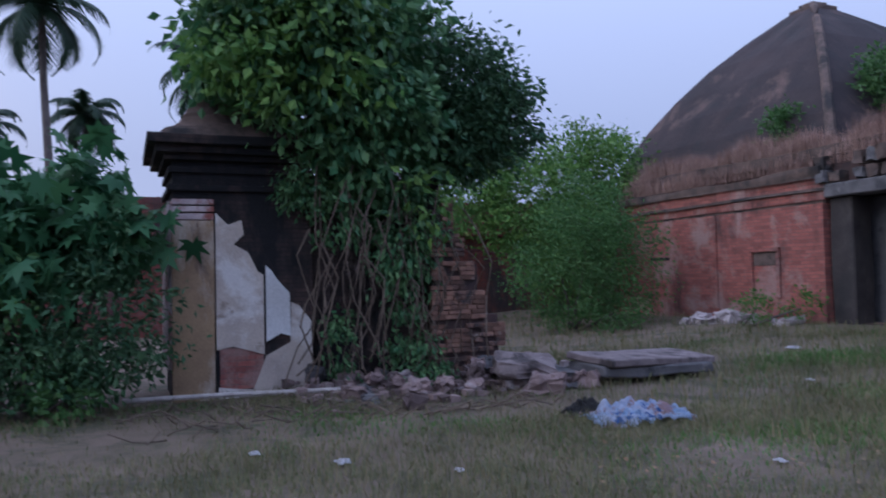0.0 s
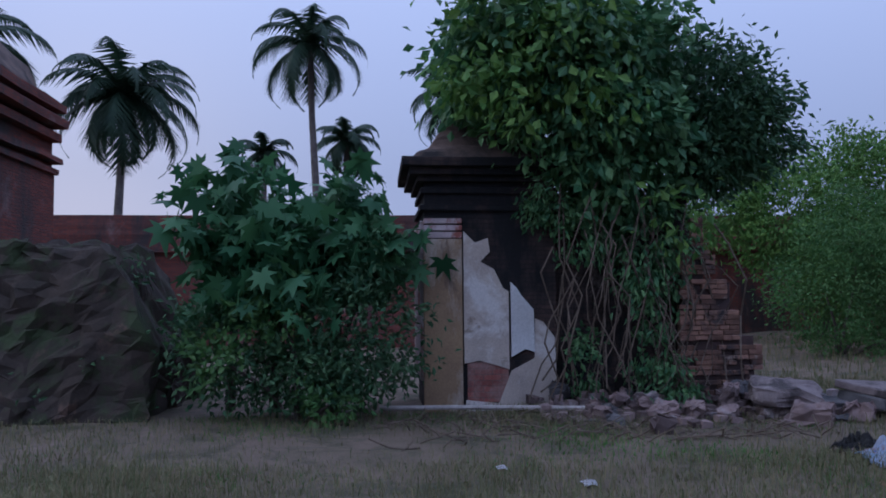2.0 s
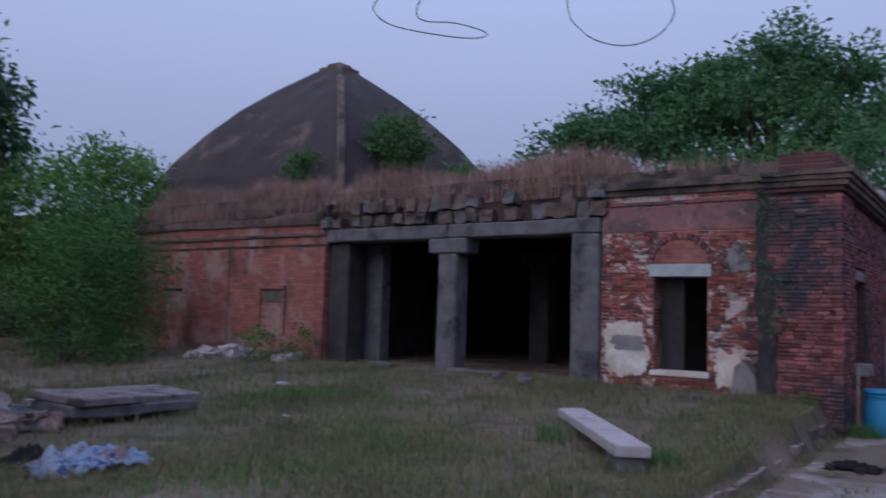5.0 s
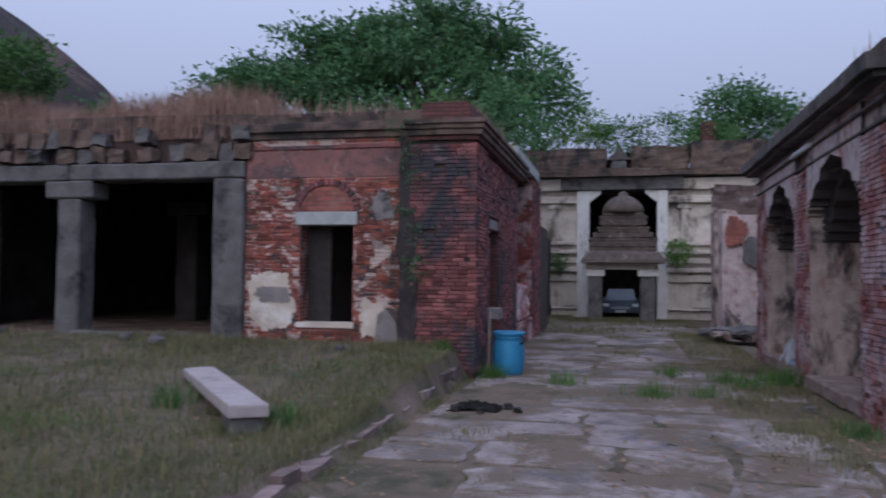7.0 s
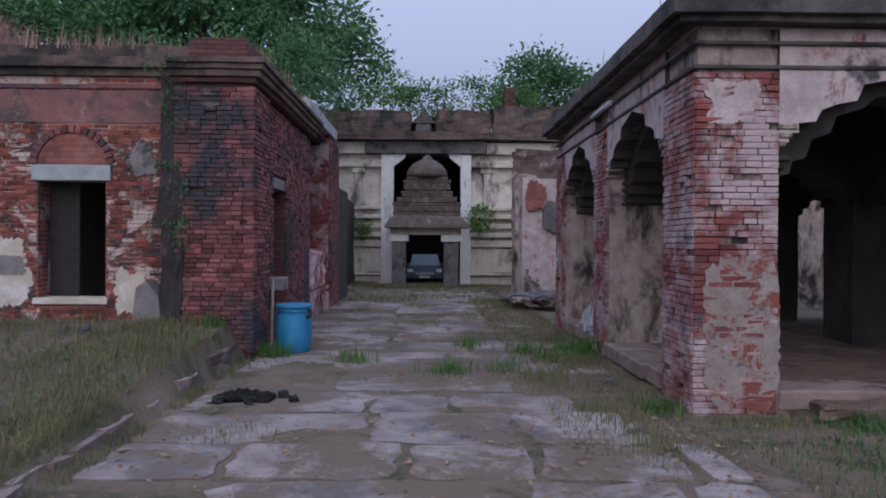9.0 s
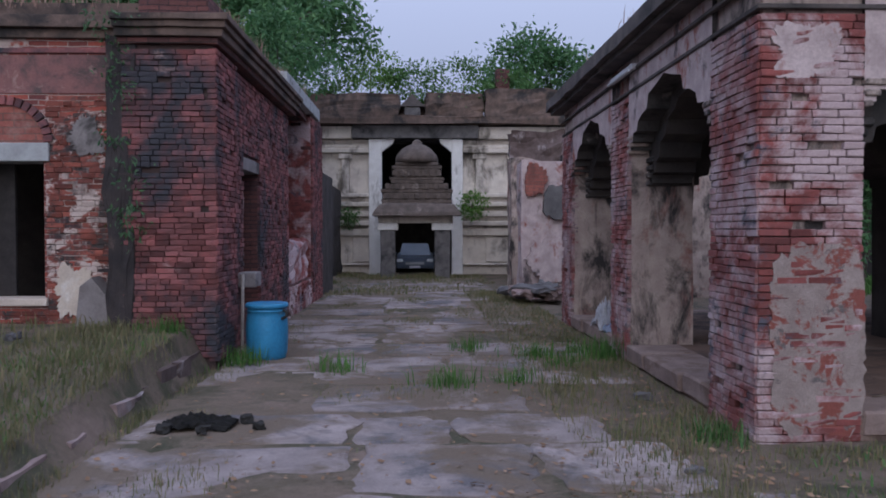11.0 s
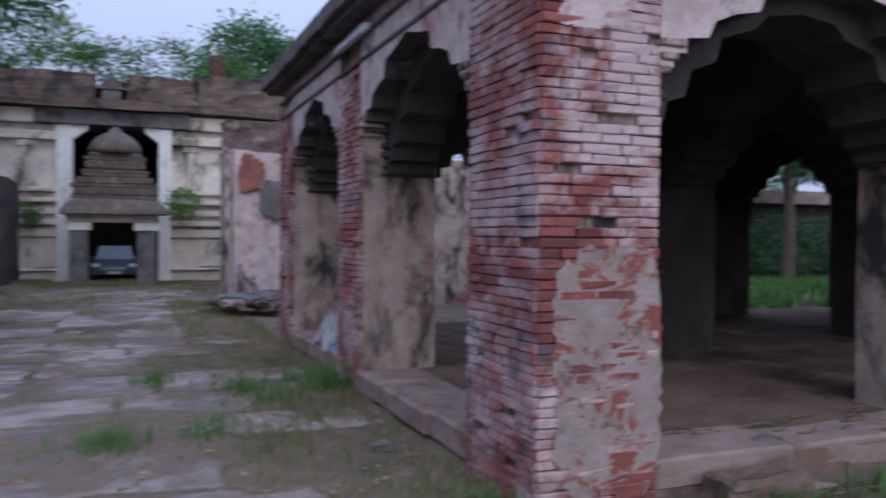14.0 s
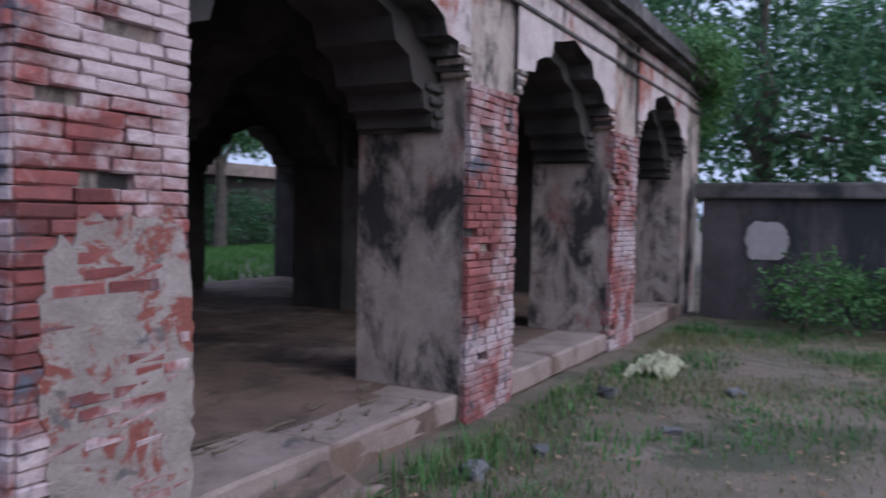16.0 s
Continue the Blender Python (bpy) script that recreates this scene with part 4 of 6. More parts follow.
for s in (-1, 1):
    part("headlight", bev(boxes((cx + s * 0.68 - 0.14, cx + s * 0.68 + 0.14, cy - 0.05, cy + 0.1, cz + 0.56, cz + 0.7)), 0.03), M_TUBE, car, "clear headlight")
    part("mirror", bev(boxes((cx + s * 0.93 - 0.09, cx + s * 0.93 + 0.09, cy + 1.2, cy + 1.3, cz + 0.85, cz + 0.98)), 0.03), M_CAR, car)
    for dy in (0.75, 3.25):
        w = part("wheel", tube(bmesh.new(), [(cx + s * 0.68, cy + dy, cz + 0.2), (cx + s * 0.88, cy + dy, cz + 0.2)], 0.3, 20), M_BPLAS, car)
        part("rim", tube(bmesh.new(), [(cx + s * 0.87, cy + dy, cz + 0.2), (cx + s * 0.89, cy + dy, cz + 0.2)], 0.18, 14), M_LINTEL, w)
part("grille", bev(boxes((cx - 0.42, cx + 0.42, cy - 0.07, cy, cz + 0.44, cz + 0.56)), 0.02), M_LINTEL, car, "pale chrome grille")
part("number_plate", bev(boxes((cx - 0.25, cx + 0.25, cy - 0.1, cy - 0.06, cz + 0.28, cz + 0.39)), 0.01), M_LITTER, car)

# ruined wall between pavilion and gate
rn = thing("ruined_wall", "ruined brick wall with patches of white and blue plaster", "wall", (3.4, 21, 0))
part("wall", ragged(boxes((2.86, 4.4, 21.0, 21.8, -0.2, 3.05)), 0.07, 0.6, 6), M_WASH, rn)
part("brick_patch", prism(patch_outline(2.88, 3.5, 2.2, 3.05, 28, jag=0.2), "x", 20.89, 21.1), M_REDWALL, rn, "bare red brick edge")
part("plaster_patch", prism(patch_outline(2.95, 4.3, 0.3, 1.5, 21, jag=0.2), "x", 20.9, 21.1), M_WASH, rn)
part("back_wall", ragged(boxes((4.4, 10.2, 21.1, 21.7, -0.2, 3.1)), 0.06, 0.6, 7), M_REVEAL, rn, "stained plaster wall behind the pavilion")
part("plaster_patch", prism(patch_outline(4.7, 6.4, 0.9, 2.7, 25), "x", 20.95, 21.2), M_GREYPL, rn)
part("plaster_patch", prism(patch_outline(3.3, 4.0, 1.7, 2.6, 22), "x", 20.87, 21.1), M_STONE, rn)
part("long_wall", ragged(boxes((4.5, 5.1, 22.5, 38, -0.6, 3.6)), 0.15, 0.7, 7), M_REVEAL, rn, "stone side wall")
part("long_wall", ragged(boxes((-3.4, -2.8, 25, 38, -0.6, 3.2)), 0.12, 0.7, 7), M_DARK, rn)
part("stub", ragged(boxes((3.15, 3.75, 25.5, 26.3, -0.4, 3.5)), 0.08, 0.4, 5), M_REVEAL, rn, "stained stub of a further pier")
part("stub_top", ragged(boxes((3.2, 5.2, 25.6, 26.6, 3.3, 4.3)), 0.16, 0.5, 5), M_RUBBLE, rn, "crumbling masonry on the stub")

# ---- tower with plaster, and the wall behind ----
TX = -10.2
tow = thing("ruined_tower", "ruined plastered pier with blackened brick and stepped cap", "ruin", (-11, 0.4, 0.15))
part("shaft", boxes((TX - 1.5, TX, -0.41, 1.33, -0.1, 3.1)), M_TOWER, tow)
part("ochre_strip", bev(boxes((TX, TX + 0.05, -0.43, 0.08, 0.1, 2.35)), 0.015), M_OCHRE, tow, "ochre plaster pilaster")
part("brick_band", ragged(bev(boxes((TX, TX + 0.045, -0.42, 0.08, 2.36, 2.44), (TX, TX + 0.05, -0.42, 0.08, 2.46, 2.53), (TX, TX + 0.045, -0.42, 0.08, 2.55, 2.62)), 0.01), 0.006, 0.1), M_WASH, tow)
tp = [(0.1, 0.72), (0.1, 2.45), (0.25, 2.3), (0.42, 2.36), (0.45, 2.18), (0.32, 2.05), (0.5, 1.95), (0.62, 1.7), (0.69, 1.66), (0.69, 0.64), (0.5, 0.7), (0.3, 0.76)]
part("plaster_patch", prism(tp, "y", TX - 0.02, TX + 0.03), M_PLASTER, tow, "cream plaster panel with broken edges")
tp = [(0.72, 0.8), (0.72, 1.78), (0.8, 1.7), (0.86, 1.6), (1.02, 1.42), (1.03, 0.86), (0.9, 0.9)]
part("plaster_patch", prism(tp, "y", TX - 0.02, TX + 0.04), M_WHITE, tow, "white plaster panel")
tp = [(0.12, 0.1), (0.12, 0.25), (0.55, 0.2), (0.72, 0.62), (1.03, 0.78), (1.04, 1.3), (1.15, 1.25), (1.3, 1.05), (1.33, 0.08)]
part("plaster_patch", prism(tp, "y", TX - 0.02, TX + 0.022), M_PLASTER, tow)
part("brick_patch", boxes((TX, TX + 0.012, 0.14, 0.68, 0.22, 0.74)), M_REDWALL, tow)
for z0, z1, d in ((2.72, 2.8, 0.06), (2.95, 3.03, 0.05), (3.1, 3.18, 0.1), (3.18, 3.28, 0.2), (3.28, 3.4, 0.3)):
    part("cap_moulding", ragged(bev(boxes((TX - 1.5 - d, TX + d, -0.41 - d, 1.33 + d, z0, z1)), 0.015), 0.01, 0.2, 2), M_TOWER, tow)
for k in range(5):
    y = -0.42
    part("side_panel", ragged(bev(boxes((TX - 0.25 - 0.3 * k, TX - 0.05 - 0.3 * k, y - 0.05, y + 0.01, 0.5, 2.6)), 0.02), 0.01, 0.2), M_WASH, tow)
capm = bmesh.new()
prev = None
for w, z in ((1.0, 3.4), (0.72, 3.6), (0.58, 3.85), (0.5, 4.0), (0.3, 4.15), (0.28, 4.35)):
    c = [capm.verts.new((TX - 0.75 + w * a, 0.4 + w * b, z)) for a, b in ((-1, -1), (1, -1), (1, 1), (-1, 1))]
    if prev:
        for k in range(4):
            capm.faces.new((prev[k], prev[(k + 1) % 4], c[(k + 1) % 4], c[k]))
    prev = c
capm.faces.new(prev)
part("roof_cap", ragged(capm, 0.04, 0.3, 3), M_ROOF, tow, "stepped stone cap")
part("ruined_wing", ragged(boxes((TX - 1.2, TX - 0.15, 1.33, 3.2, 0, 3.0)), 0.12, 0.5, 6), M_TOWER, tow)
stub = boxes((TX - 0.7, TX + 0.36, 2.9, 3.2, 0, 2.5), (TX - 0.7, TX + 0.36, 3.2, 3.55, 0, 1.75), (TX - 0.7, TX + 0.36, 3.55, 3.85, 0, 1.05), (TX - 0.7, TX + 0.36, 3.85, 4.1, 0, 0.5))
broken_stub = part("broken_stub", stub, M_MORTARD, tow, "stepped broken brick stub")
mound = boxes((-12.6, -10.6, -7.5, -3.8, 0, 2.3))
bmesh.ops.subdivide_edges(mound, edges=mound.edges[:], cuts=26, use_grid_fill=True)
for v in mound.verts:
    v.co.z = min(v.co.z, 2.35 - 1.5 * smooth01(-4.7, -3.7, v.co.y))
    v.co.x += 0.9 * (1 - v.co.z / 2.3) if v.co.x > -11 else 0
solo("collapsed_wall", ragged(ragged(mound, 0.2, 0.7), 0.09, 0.16), M_MOUND, "dark collapsed wall stub overgrown at its foot", "ruin")
rc = thing("brick_shrine_corner", "red brick building corner with heavy dentil cornice", "building", (-13, -7, 0))
part("wall", boxes((-15, -11.2, -9.5, -6.25, -1.4, 2.75)), M_FARWALL, rc)
for z0, z1, d in ((2.75, 2.85, 0.08), (2.95, 3.05, 0.15), (3.35, 3.5, 0.12), (3.6, 3.75, 0.25), (3.9, 4.05, 0.2)):
    part("cornice", ragged(boxes((-15, -11.2 + d, -9.5, -6.25 + d, z0, z1)), 0.03, 0.3, 3), M_FARWALL, rc)
part("cornice_wall", boxes((-15, -11.2, -9.5, -6.3, 2.75, 4.0)), M_FARWALL, rc)
for k in range(14):
    part("dentil", boxes((-11.15, -11.0, -6.35 - 0.22 * k, -6.23 - 0.22 * k, 3.76, 3.9)), M_FARWALL, rc)
part("roof_mass", ragged(prism([(-9.5, 4.05), (-6.2, 4.05), (-6.5, 4.6), (-7.2, 5.3), (-9.5, 5.6)], "y", -14.5, -11.3), 0.1, 0.5, 3), M_ROOF, rc)
rc.location = (-13, -7.7, 1.15)
shrub(-10.8, -5.2, 0.1, [(-10.6, -4.4, 0.9, 0.5, 0.6, 0.5), (-10.4, -5.6, 0.5, 0.5, 0.8, 0.35), (-11.2, -4.9, 2.0, 0.5, 0.6, 0.25)], 2600, 0.09, L_DARK, "dark scrub over the collapsed wall")
# compound walls
wa = solo("wall_west", boxes((-24.6, -24, -40, 40, 0, 3.0)), M_FARWALL, "long weathered brick compound wall", "wall", kind="structure")
solo("wall_coping", ragged(boxes((-24.8, -23.8, -40, 40, 3.0, 3.15), (-24.7, -23.9, -40, 40, 3.14, 4.1)), 0.05, 0.6, 12), M_FARWALL, "worn double coping on the compound wall", "wall", kind="structure")
we = boxes((13.5, 14.0, -20, 8.7, -0.2, 1.75))
solo("wall_east", we, worn("stained_render", (0.12, 0.1, 0.1), (0.06, 0.052, 0.054), 1.5, (0.03, 0.03, 0.032), 0.8, 0.44, 0.56, (0.4, 0.36, 0.36), (0.62, 0.68), 30, streak=0.35), "low rendered wall streaked black by damp", "wall", kind="structure")
part("plaster_patch", prism(patch_outline(7.5, 8.1, 0.85, 1.45, 31, jag=0.08), "y", 13.48, 13.52), M_BENCH, bpy.data.objects["wall_east"], "pale round patch of plaster")
solo("wall_east_coping", ragged(bev(boxes((13.4, 14.1, -20, 8.8, 1.75, 1.98)), 0.04), 0.02, 0.4, 4), M_EAVE, "rounded dark coping on the low wall", "wall", kind="structure")
solo("wall_south", boxes((-24, 14, -20.6, -20, 0, 3)), M_FARWALL, "plain brick wall closing the yard", "wall", kind="structure")

# ---- loose things in the yard ----
bar = thing("plastic_barrel", "blue plastic drum with lid beside the brick corner", "barrel", (-1.2, 12.8, 0))
bz = ground_z(-1.2, 12.8) - 0.01
bp = [(0.19, 0), (0.215, 0.03), (0.235, 0.1), (0.245, 0.28), (0.245, 0.4), (0.235, 0.52), (0.225, 0.58), (0.235, 0.585), (0.235, 0.6), (0.225, 0.605), (0.225, 0.63)]
part("drum", lathe([(r, z + bz) for r, z in bp], 32, -1.2, 12.8), M_BLUE, bar)
part("lid", lathe([(0.24, bz + 0.625), (0.25, bz + 0.63), (0.25, bz + 0.665), (0.235, bz + 0.68), (0.2, bz + 0.672)], 32, -1.2, 12.8), M_BLUE, bar)
part("handle", tube(bmesh.new(), [(-1.0, 12.66, bz + 0.5), (-0.95, 12.63, bz + 0.53), (-0.94, 12.65, bz + 0.58), (-0.98, 12.7, bz + 0.6)], 0.02, 6), M_BPLAS, bar, "black handle")

ben = thing("stone_bench", "long pale granite slab bench on stone blocks in the grass", "bench", (-3.4, 7.9, 0.1))
d = Vector((-4.495 + 2.703, 9.058 - 6.74, 0))
ang = math.degrees(math.atan2(d.y, d.x))
bb = boxes((0, d.length, -0.34, 0.0, 0.29, 0.405))
top = ragged(bev(bb, 0.02), 0.008, 0.3, 1)
top.transform(pose(-2.703, 6.74, 0.0, 0, 0, ang))
part("slab", top, M_BENCH, ben)
for u in (0.05, d.length - 0.5):
    lg = ragged(bev(boxes((u, u + 0.42, -0.31, -0.03, -0.05, 0.288)), 0.02), 0.01, 0.2)
    lg.transform(pose(-2.703, 6.74, 0.0, 0, 0, ang))
    part("support_block", lg, M_STONE, ben)


def chunk(name, x, y, z, sx, sy, sz, mat, label, category, group="", turn=0, tilt=0, seed=0, amp=0.5):
    bm = bev(boxes((-sx / 2, sx / 2, -sy / 2, sy / 2, -sz / 2, sz / 2)), min(sx, sy, sz) * 0.15, 1)
    bmesh.ops.subdivide_edges(bm, edges=bm.edges[:], cuts=2, use_grid_fill=True)
    for v in bm.verts:
        v.co += noise.noise_vector(v.co * 3 / max(sx, 0.3) + Vector((seed, seed * 2.3, 0))) * min(sx, sy, sz) * amp
        v.co += noise.noise_vector(v.co * 9 / max(sx, 0.3) + Vector((seed, 0, 0))) * min(sx, sy, sz) * amp * 0.6
    bm.transform(pose(x, y, z, tilt, tilt * 0.6, turn))
    return solo(name, bm, mat, label, category, group)


chunk("fallen_slab", -9.15, 5.75, 0.4, 2.1, 0.85, 0.1, M_OLDSLAB, "long fallen granite slab lying on rubble", "stone", turn=102, tilt=4, seed=1, amp=0.25)
chunk("fallen_slab", -9.1, 5.7, 0.27, 2.0, 0.75, 0.15, M_STONE, "dark slab under the fallen granite slab", "stone", turn=97, tilt=2, seed=2, amp=0.3)
chunk("fallen_block", -8.9, 3.75, 0.42, 0.75, 0.5, 0.24, M_OLDSLAB, "grey stone block tilted on the rubble heap", "stone", turn=70, tilt=12, seed=3, amp=0.35)
chunk("fallen_block", -8.5, 3.85, 0.22, 0.4, 0.35, 0.22, M_RUBBLE, "small stone block in the rubble heap", "stone", turn=50, tilt=6, seed=4)
chunk("fallen_slab", -9.6, 4.6, 0.2, 0.9, 0.6, 0.16, M_STONE, "flat stone among the rubble", "stone", turn=-10, seed=14)
rr = random.Random(11)
for k in range(9):
    chunk("pale_stone", -13.6 + rr.uniform(-1.2, 1.3), 11.3 + rr.uniform(-0.5, 0.5), 0.42 + rr.uniform(0, 0.15), rr.uniform(0.3, 0.7), rr.uniform(0.25, 0.5), rr.uniform(0.15, 0.3), M_BENCH,
          "pale broken stone heaped before the red wall", "stone", "stone heap", rr.uniform(0, 180), rr.uniform(-12, 12), k + 20)
for k in range(40):
    x, y = rr.gauss(-9.4, 0.5), rr.uniform(1.2, 4.6)
    s = rr.uniform(0.1, 0.3)
    chunk("rubble_piece", x, y, ground_z(x, y) + 0.22 * math.exp(-((x + 9.8) / 0.6) ** 2) + s * 0.25, s, s * rr.uniform(0.6, 1), s * rr.uniform(0.4, 0.8), M_RUBBLE if k % 3 else M_STONE,
          "broken brick and stone rubble below the ruin", "rubble", "rubble heap", rr.uniform(0, 180), rr.uniform(-15, 15), k)
heap = bmesh.new()
for k in range(420):
    x, y = rr.gauss(-9.6, 0.45), rr.uniform(0.9, 4.9)
    s = rr.uniform(0.03, 0.09)
    z = ground_z(x, y) + 0.2 * math.exp(-((x + 9.8) / 0.6) ** 2) * rr.random()
    box(heap, x - s, x + s, y - s * 0.7, y + s * 0.7, z - s * 0.3, z + s * 0.8)
tagged(part("small_rubble", ragged(heap, 0.03, 0.12), M_RUBBLE, None), "small broken brick scattered under the ruin", "rubble", kind="stuff")
for k in range(14):
    x, y = 2.95 + rr.uniform(-0.5, 0.7), 20.2 + rr.uniform(-0.5, 0.6)
    chunk("fallen_brick_lump", x, y, ground_z(x, y) + 0.12 + rr.uniform(0, 0.2), rr.uniform(0.3, 0.7), rr.uniform(0.25, 0.4), rr.uniform(0.1, 0.2), M_RUBBLE if k % 2 else M_STONE,
          "fallen masonry lump heaped at the ruined wall", "rubble", "masonry heap", rr.uniform(0, 180), rr.uniform(-10, 10), k + 50)

pole = tube(bmesh.new(), [(-9.75, -1.0, 0.23), (-9.5, 0.1, 0.25), (-9.3, 1.45, 0.24)], 0.028, 8)
solo("wooden_pole", pole, M_POLE, "long pale pole lying before the tower", "pole")
solo("branch", tube(bmesh.new(), [(-5.1, -4.2, 0.2), (-5.4, -3.6, 0.24), (-5.5, -3.0, 0.2)], 0.018, 6), M_POLE, "bare pale branch in the grass", "branch")
for k in range(170):
    x, y = rr.uniform(-9.5, -7.6), rr.uniform(-1.0, 3.8)
    a, ln = rr.uniform(0, 6.28), rr.uniform(0.25, 0.9)
    z = ground_z(x, y) + 0.02
    pts = [(x + math.cos(a) * ln * t, y + math.sin(a) * ln * t, z + 0.14 * math.sin(t * 3) * rr.random()) for t in (-0.5, -0.2, 0.1, 0.5)]
    solo("twig", tube(bmesh.new(), pts, 0.008, 5), M_VINE, "dry fallen twig on the ground", "twig", "dry twigs")


def crumpled(name, x, y, z, sx, sy, h, mat, label, seed, category="cloth"):
    n = 38
    bm = bmesh.new()
    g = {}
    for i in range(n):
        for j in range(n):
            u, v = i / (n - 1) * 2 - 1, j / (n - 1) * 2 - 1
            r = 1 + 0.35 * noise.noise((u * 1.3, v * 1.3, seed))
            e = max(0, 1 - (u * u + v * v) * 0.6)
            zz = h * e * (0.55 + 0.6 * abs(noise.noise((u * 3, v * 3, seed + 2)))) + 0.3 * h * noise.noise((u * 6, v * 6, seed)) + 0.14 * h * noise.noise((u * 11, v * 11, seed))
            g[i, j] = bm.verts.new((x + u * sx * r, y + v * sy * r, z + max(0, zz)))
    for i in range(n - 1):
        for j in range(n - 1):
            bm.faces.new((g[i, j], g[i + 1, j], g[i + 1, j + 1], g[i, j + 1])).smooth = True
    bmesh.ops.solidify(bm, geom=bm.faces[:], thickness=0.006)
    return solo(name, bm, mat, label, category)


crumpled("rag_heap", -6.5, 3.75, ground_z(-6.5, 3.75) + 0.01, 0.4, 0.5, 0.24, M_CLOTH, "heap of faded blue and pink cloth in the grass", 3)
crumpled("dark_rag", -6.9, 3.4, ground_z(-6.9, 3.4) + 0.01, 0.2, 0.22, 0.2, M_BPLAS, "small dark rag beside the cloth heap", 13)
crumpled("plastic_sheet", 3.12, 14.0, FL + 0.004, 0.16, 0.3, 0.42, M_BAG, "crumpled white plastic sheet on the plinth edge", 5, "sheet")
crumpled("plastic_bag", 3.1, 13.65, FL + 0.004, 0.12, 0.2, 0.12, M_CLOTH, "small pale blue bag on the plinth", 15, "bag")
crumpled("cream_sheet", 8.9, 8.2, 0.0, 0.42, 0.2, 0.22, M_YELLOW, "crumpled cream sheet lying in the grass", 8, "sheet")
crumpled("ash_heap", -1.12, 9.5, ground_z(-1.12, 9.5) + 0.012, 0.26, 0.2, 0.1, M_BLACK, "black charred heap on the paving", 9, "ash")
for k, (x, y) in enumerate(((-1.0, 9.25), (-0.75, 9.6), (-1.3, 9.3), (-0.62, 9.4))):
    chunk("charred_lump", x, y, ground_z(x, y) + 0.04, 0.09, 0.07, 0.06, M_BLACK, "charred lump beside the ash heap", "ash", "charred lumps", 40 * k, 5, k)
for k, (x, y, s) in enumerate(((-4.2, -0.1, 0.09), (-3.7, -0.4, 0.05), (-3.8, 0.3, 0.06), (-3.2, 0.55, 0.05), (-4.9, 0.0, 0.08), (-6.0, 0.6, 0.08), (-3.3, 0.9, 0.1), (-5.3, 1.3, 0.05), (-9.8, 9.2, 0.12), (-4.4, 3.5, 0.05), (-7.6, 7.2, 0.06), (-6.6, 0.0, 0.06))):
    crumpled("litter_scrap", x, y, ground_z(x, y) + 0.02, s, s * 0.7, s * 0.5, M_LITTER, "white scrap of litter in the grass", k + 30, "litter")
rl = random.Random(77)
for k in range(46):
    x, y = rl.uniform(3.9, 6.2), rl.choice((rl.uniform(8.3, 8.9), rl.uniform(8.96, 9.6)))
    z = (FL if y > 8.95 else ground_z(x, y)) + 0.012
    a, ln = rl.uniform(0, 6.28), rl.uniform(0.1, 0.4)
    pts = [(x + math.cos(a) * ln * q, y + math.sin(a) * ln * q * 0.25, z + 0.03 * rl.random()) for q in (-0.5, 0, 0.5)]
    solo("twig", tube(bmesh.new(), pts, 0.007, 5), M_VINE, "dry fallen twig by the pavilion plinth", "twig", "plinth twigs")
chunk("step_stone", 4.35, 8.72, 0.06, 0.75, 0.32, 0.16, M_FLOOR, "worn stone step before the plinth", "stone", turn=3, seed=61)
for k, (x, y, s) in enumerate(((5.3, 8.35, 0.12), (5.9, 8.2, 0.09), (7.6, 8.3, 0.12), (6.8, 7.6, 0.08), (8.2, 7.4, 0.1), (2.6, 10.4, 0.1), (2.3, 8.2, 0.08), (-3.4, 11.3, 0.12), (-7.0, 11.6, 0.15), (-6.2, 11.2, 0.2))):
    chunk("loose_stone", x, y, ground_z(x, y) + s * 0.2, s * 1.6, s, s * 0.7, M_STONE, "loose stone in the grass", "stone", "loose stones", 37 * k, 6, k + 70)
# loose cable ends hanging from above the yard
for pts in (((-3.76, 5.14, 6.4), (-4.06, 5.14, 4.9), (-4.35, 5.04, 4.5), (-4.41, 5.04, 4.37), (-4.3, 5.2, 4.26), (-3.9, 5.5, 4.18), (-3.6, 5.6, 4.14), (-3.56, 5.64, 4.2), (-3.76, 5.44, 4.26), (-4.0, 5.3, 4.28), (-4.08, 5.26, 4.36), (-4.0, 5.3, 4.55), (-3.56, 5.54, 5.0), (-3.46, 5.64, 6.4)),
            ((-2.95, 5.95, 6.5), (-2.9, 5.95, 4.6), (-2.78, 6.0, 4.2), (-2.5, 6.1, 4.03), (-2.2, 6.2, 4.05), (-2.0, 6.25, 4.25), (-2.05, 6.25, 4.6), (-2.3, 6.2, 6.5))):
    knots = [Vector(p) for p in pts]
    curve = []
    for q in range(len(knots) - 1):
        a, b, c, d = knots[max(q - 1, 0)], knots[q], knots[q + 1], knots[min(q + 2, len(knots) - 1)]
        for t in (0, 0.25, 0.5, 0.75):
            curve.append(0.5 * (2 * b + (c - a) * t + (2 * a - 5 * b + 4 * c - d) * t * t + (3 * b - a - 3 * c + d) * t ** 3))
    curve.append(knots[-1])
    solo("hanging_cable", tube(bmesh.new(), curve, 0.006, 6), M_WIRE, "thin loose cable hanging in a loop", "cable")

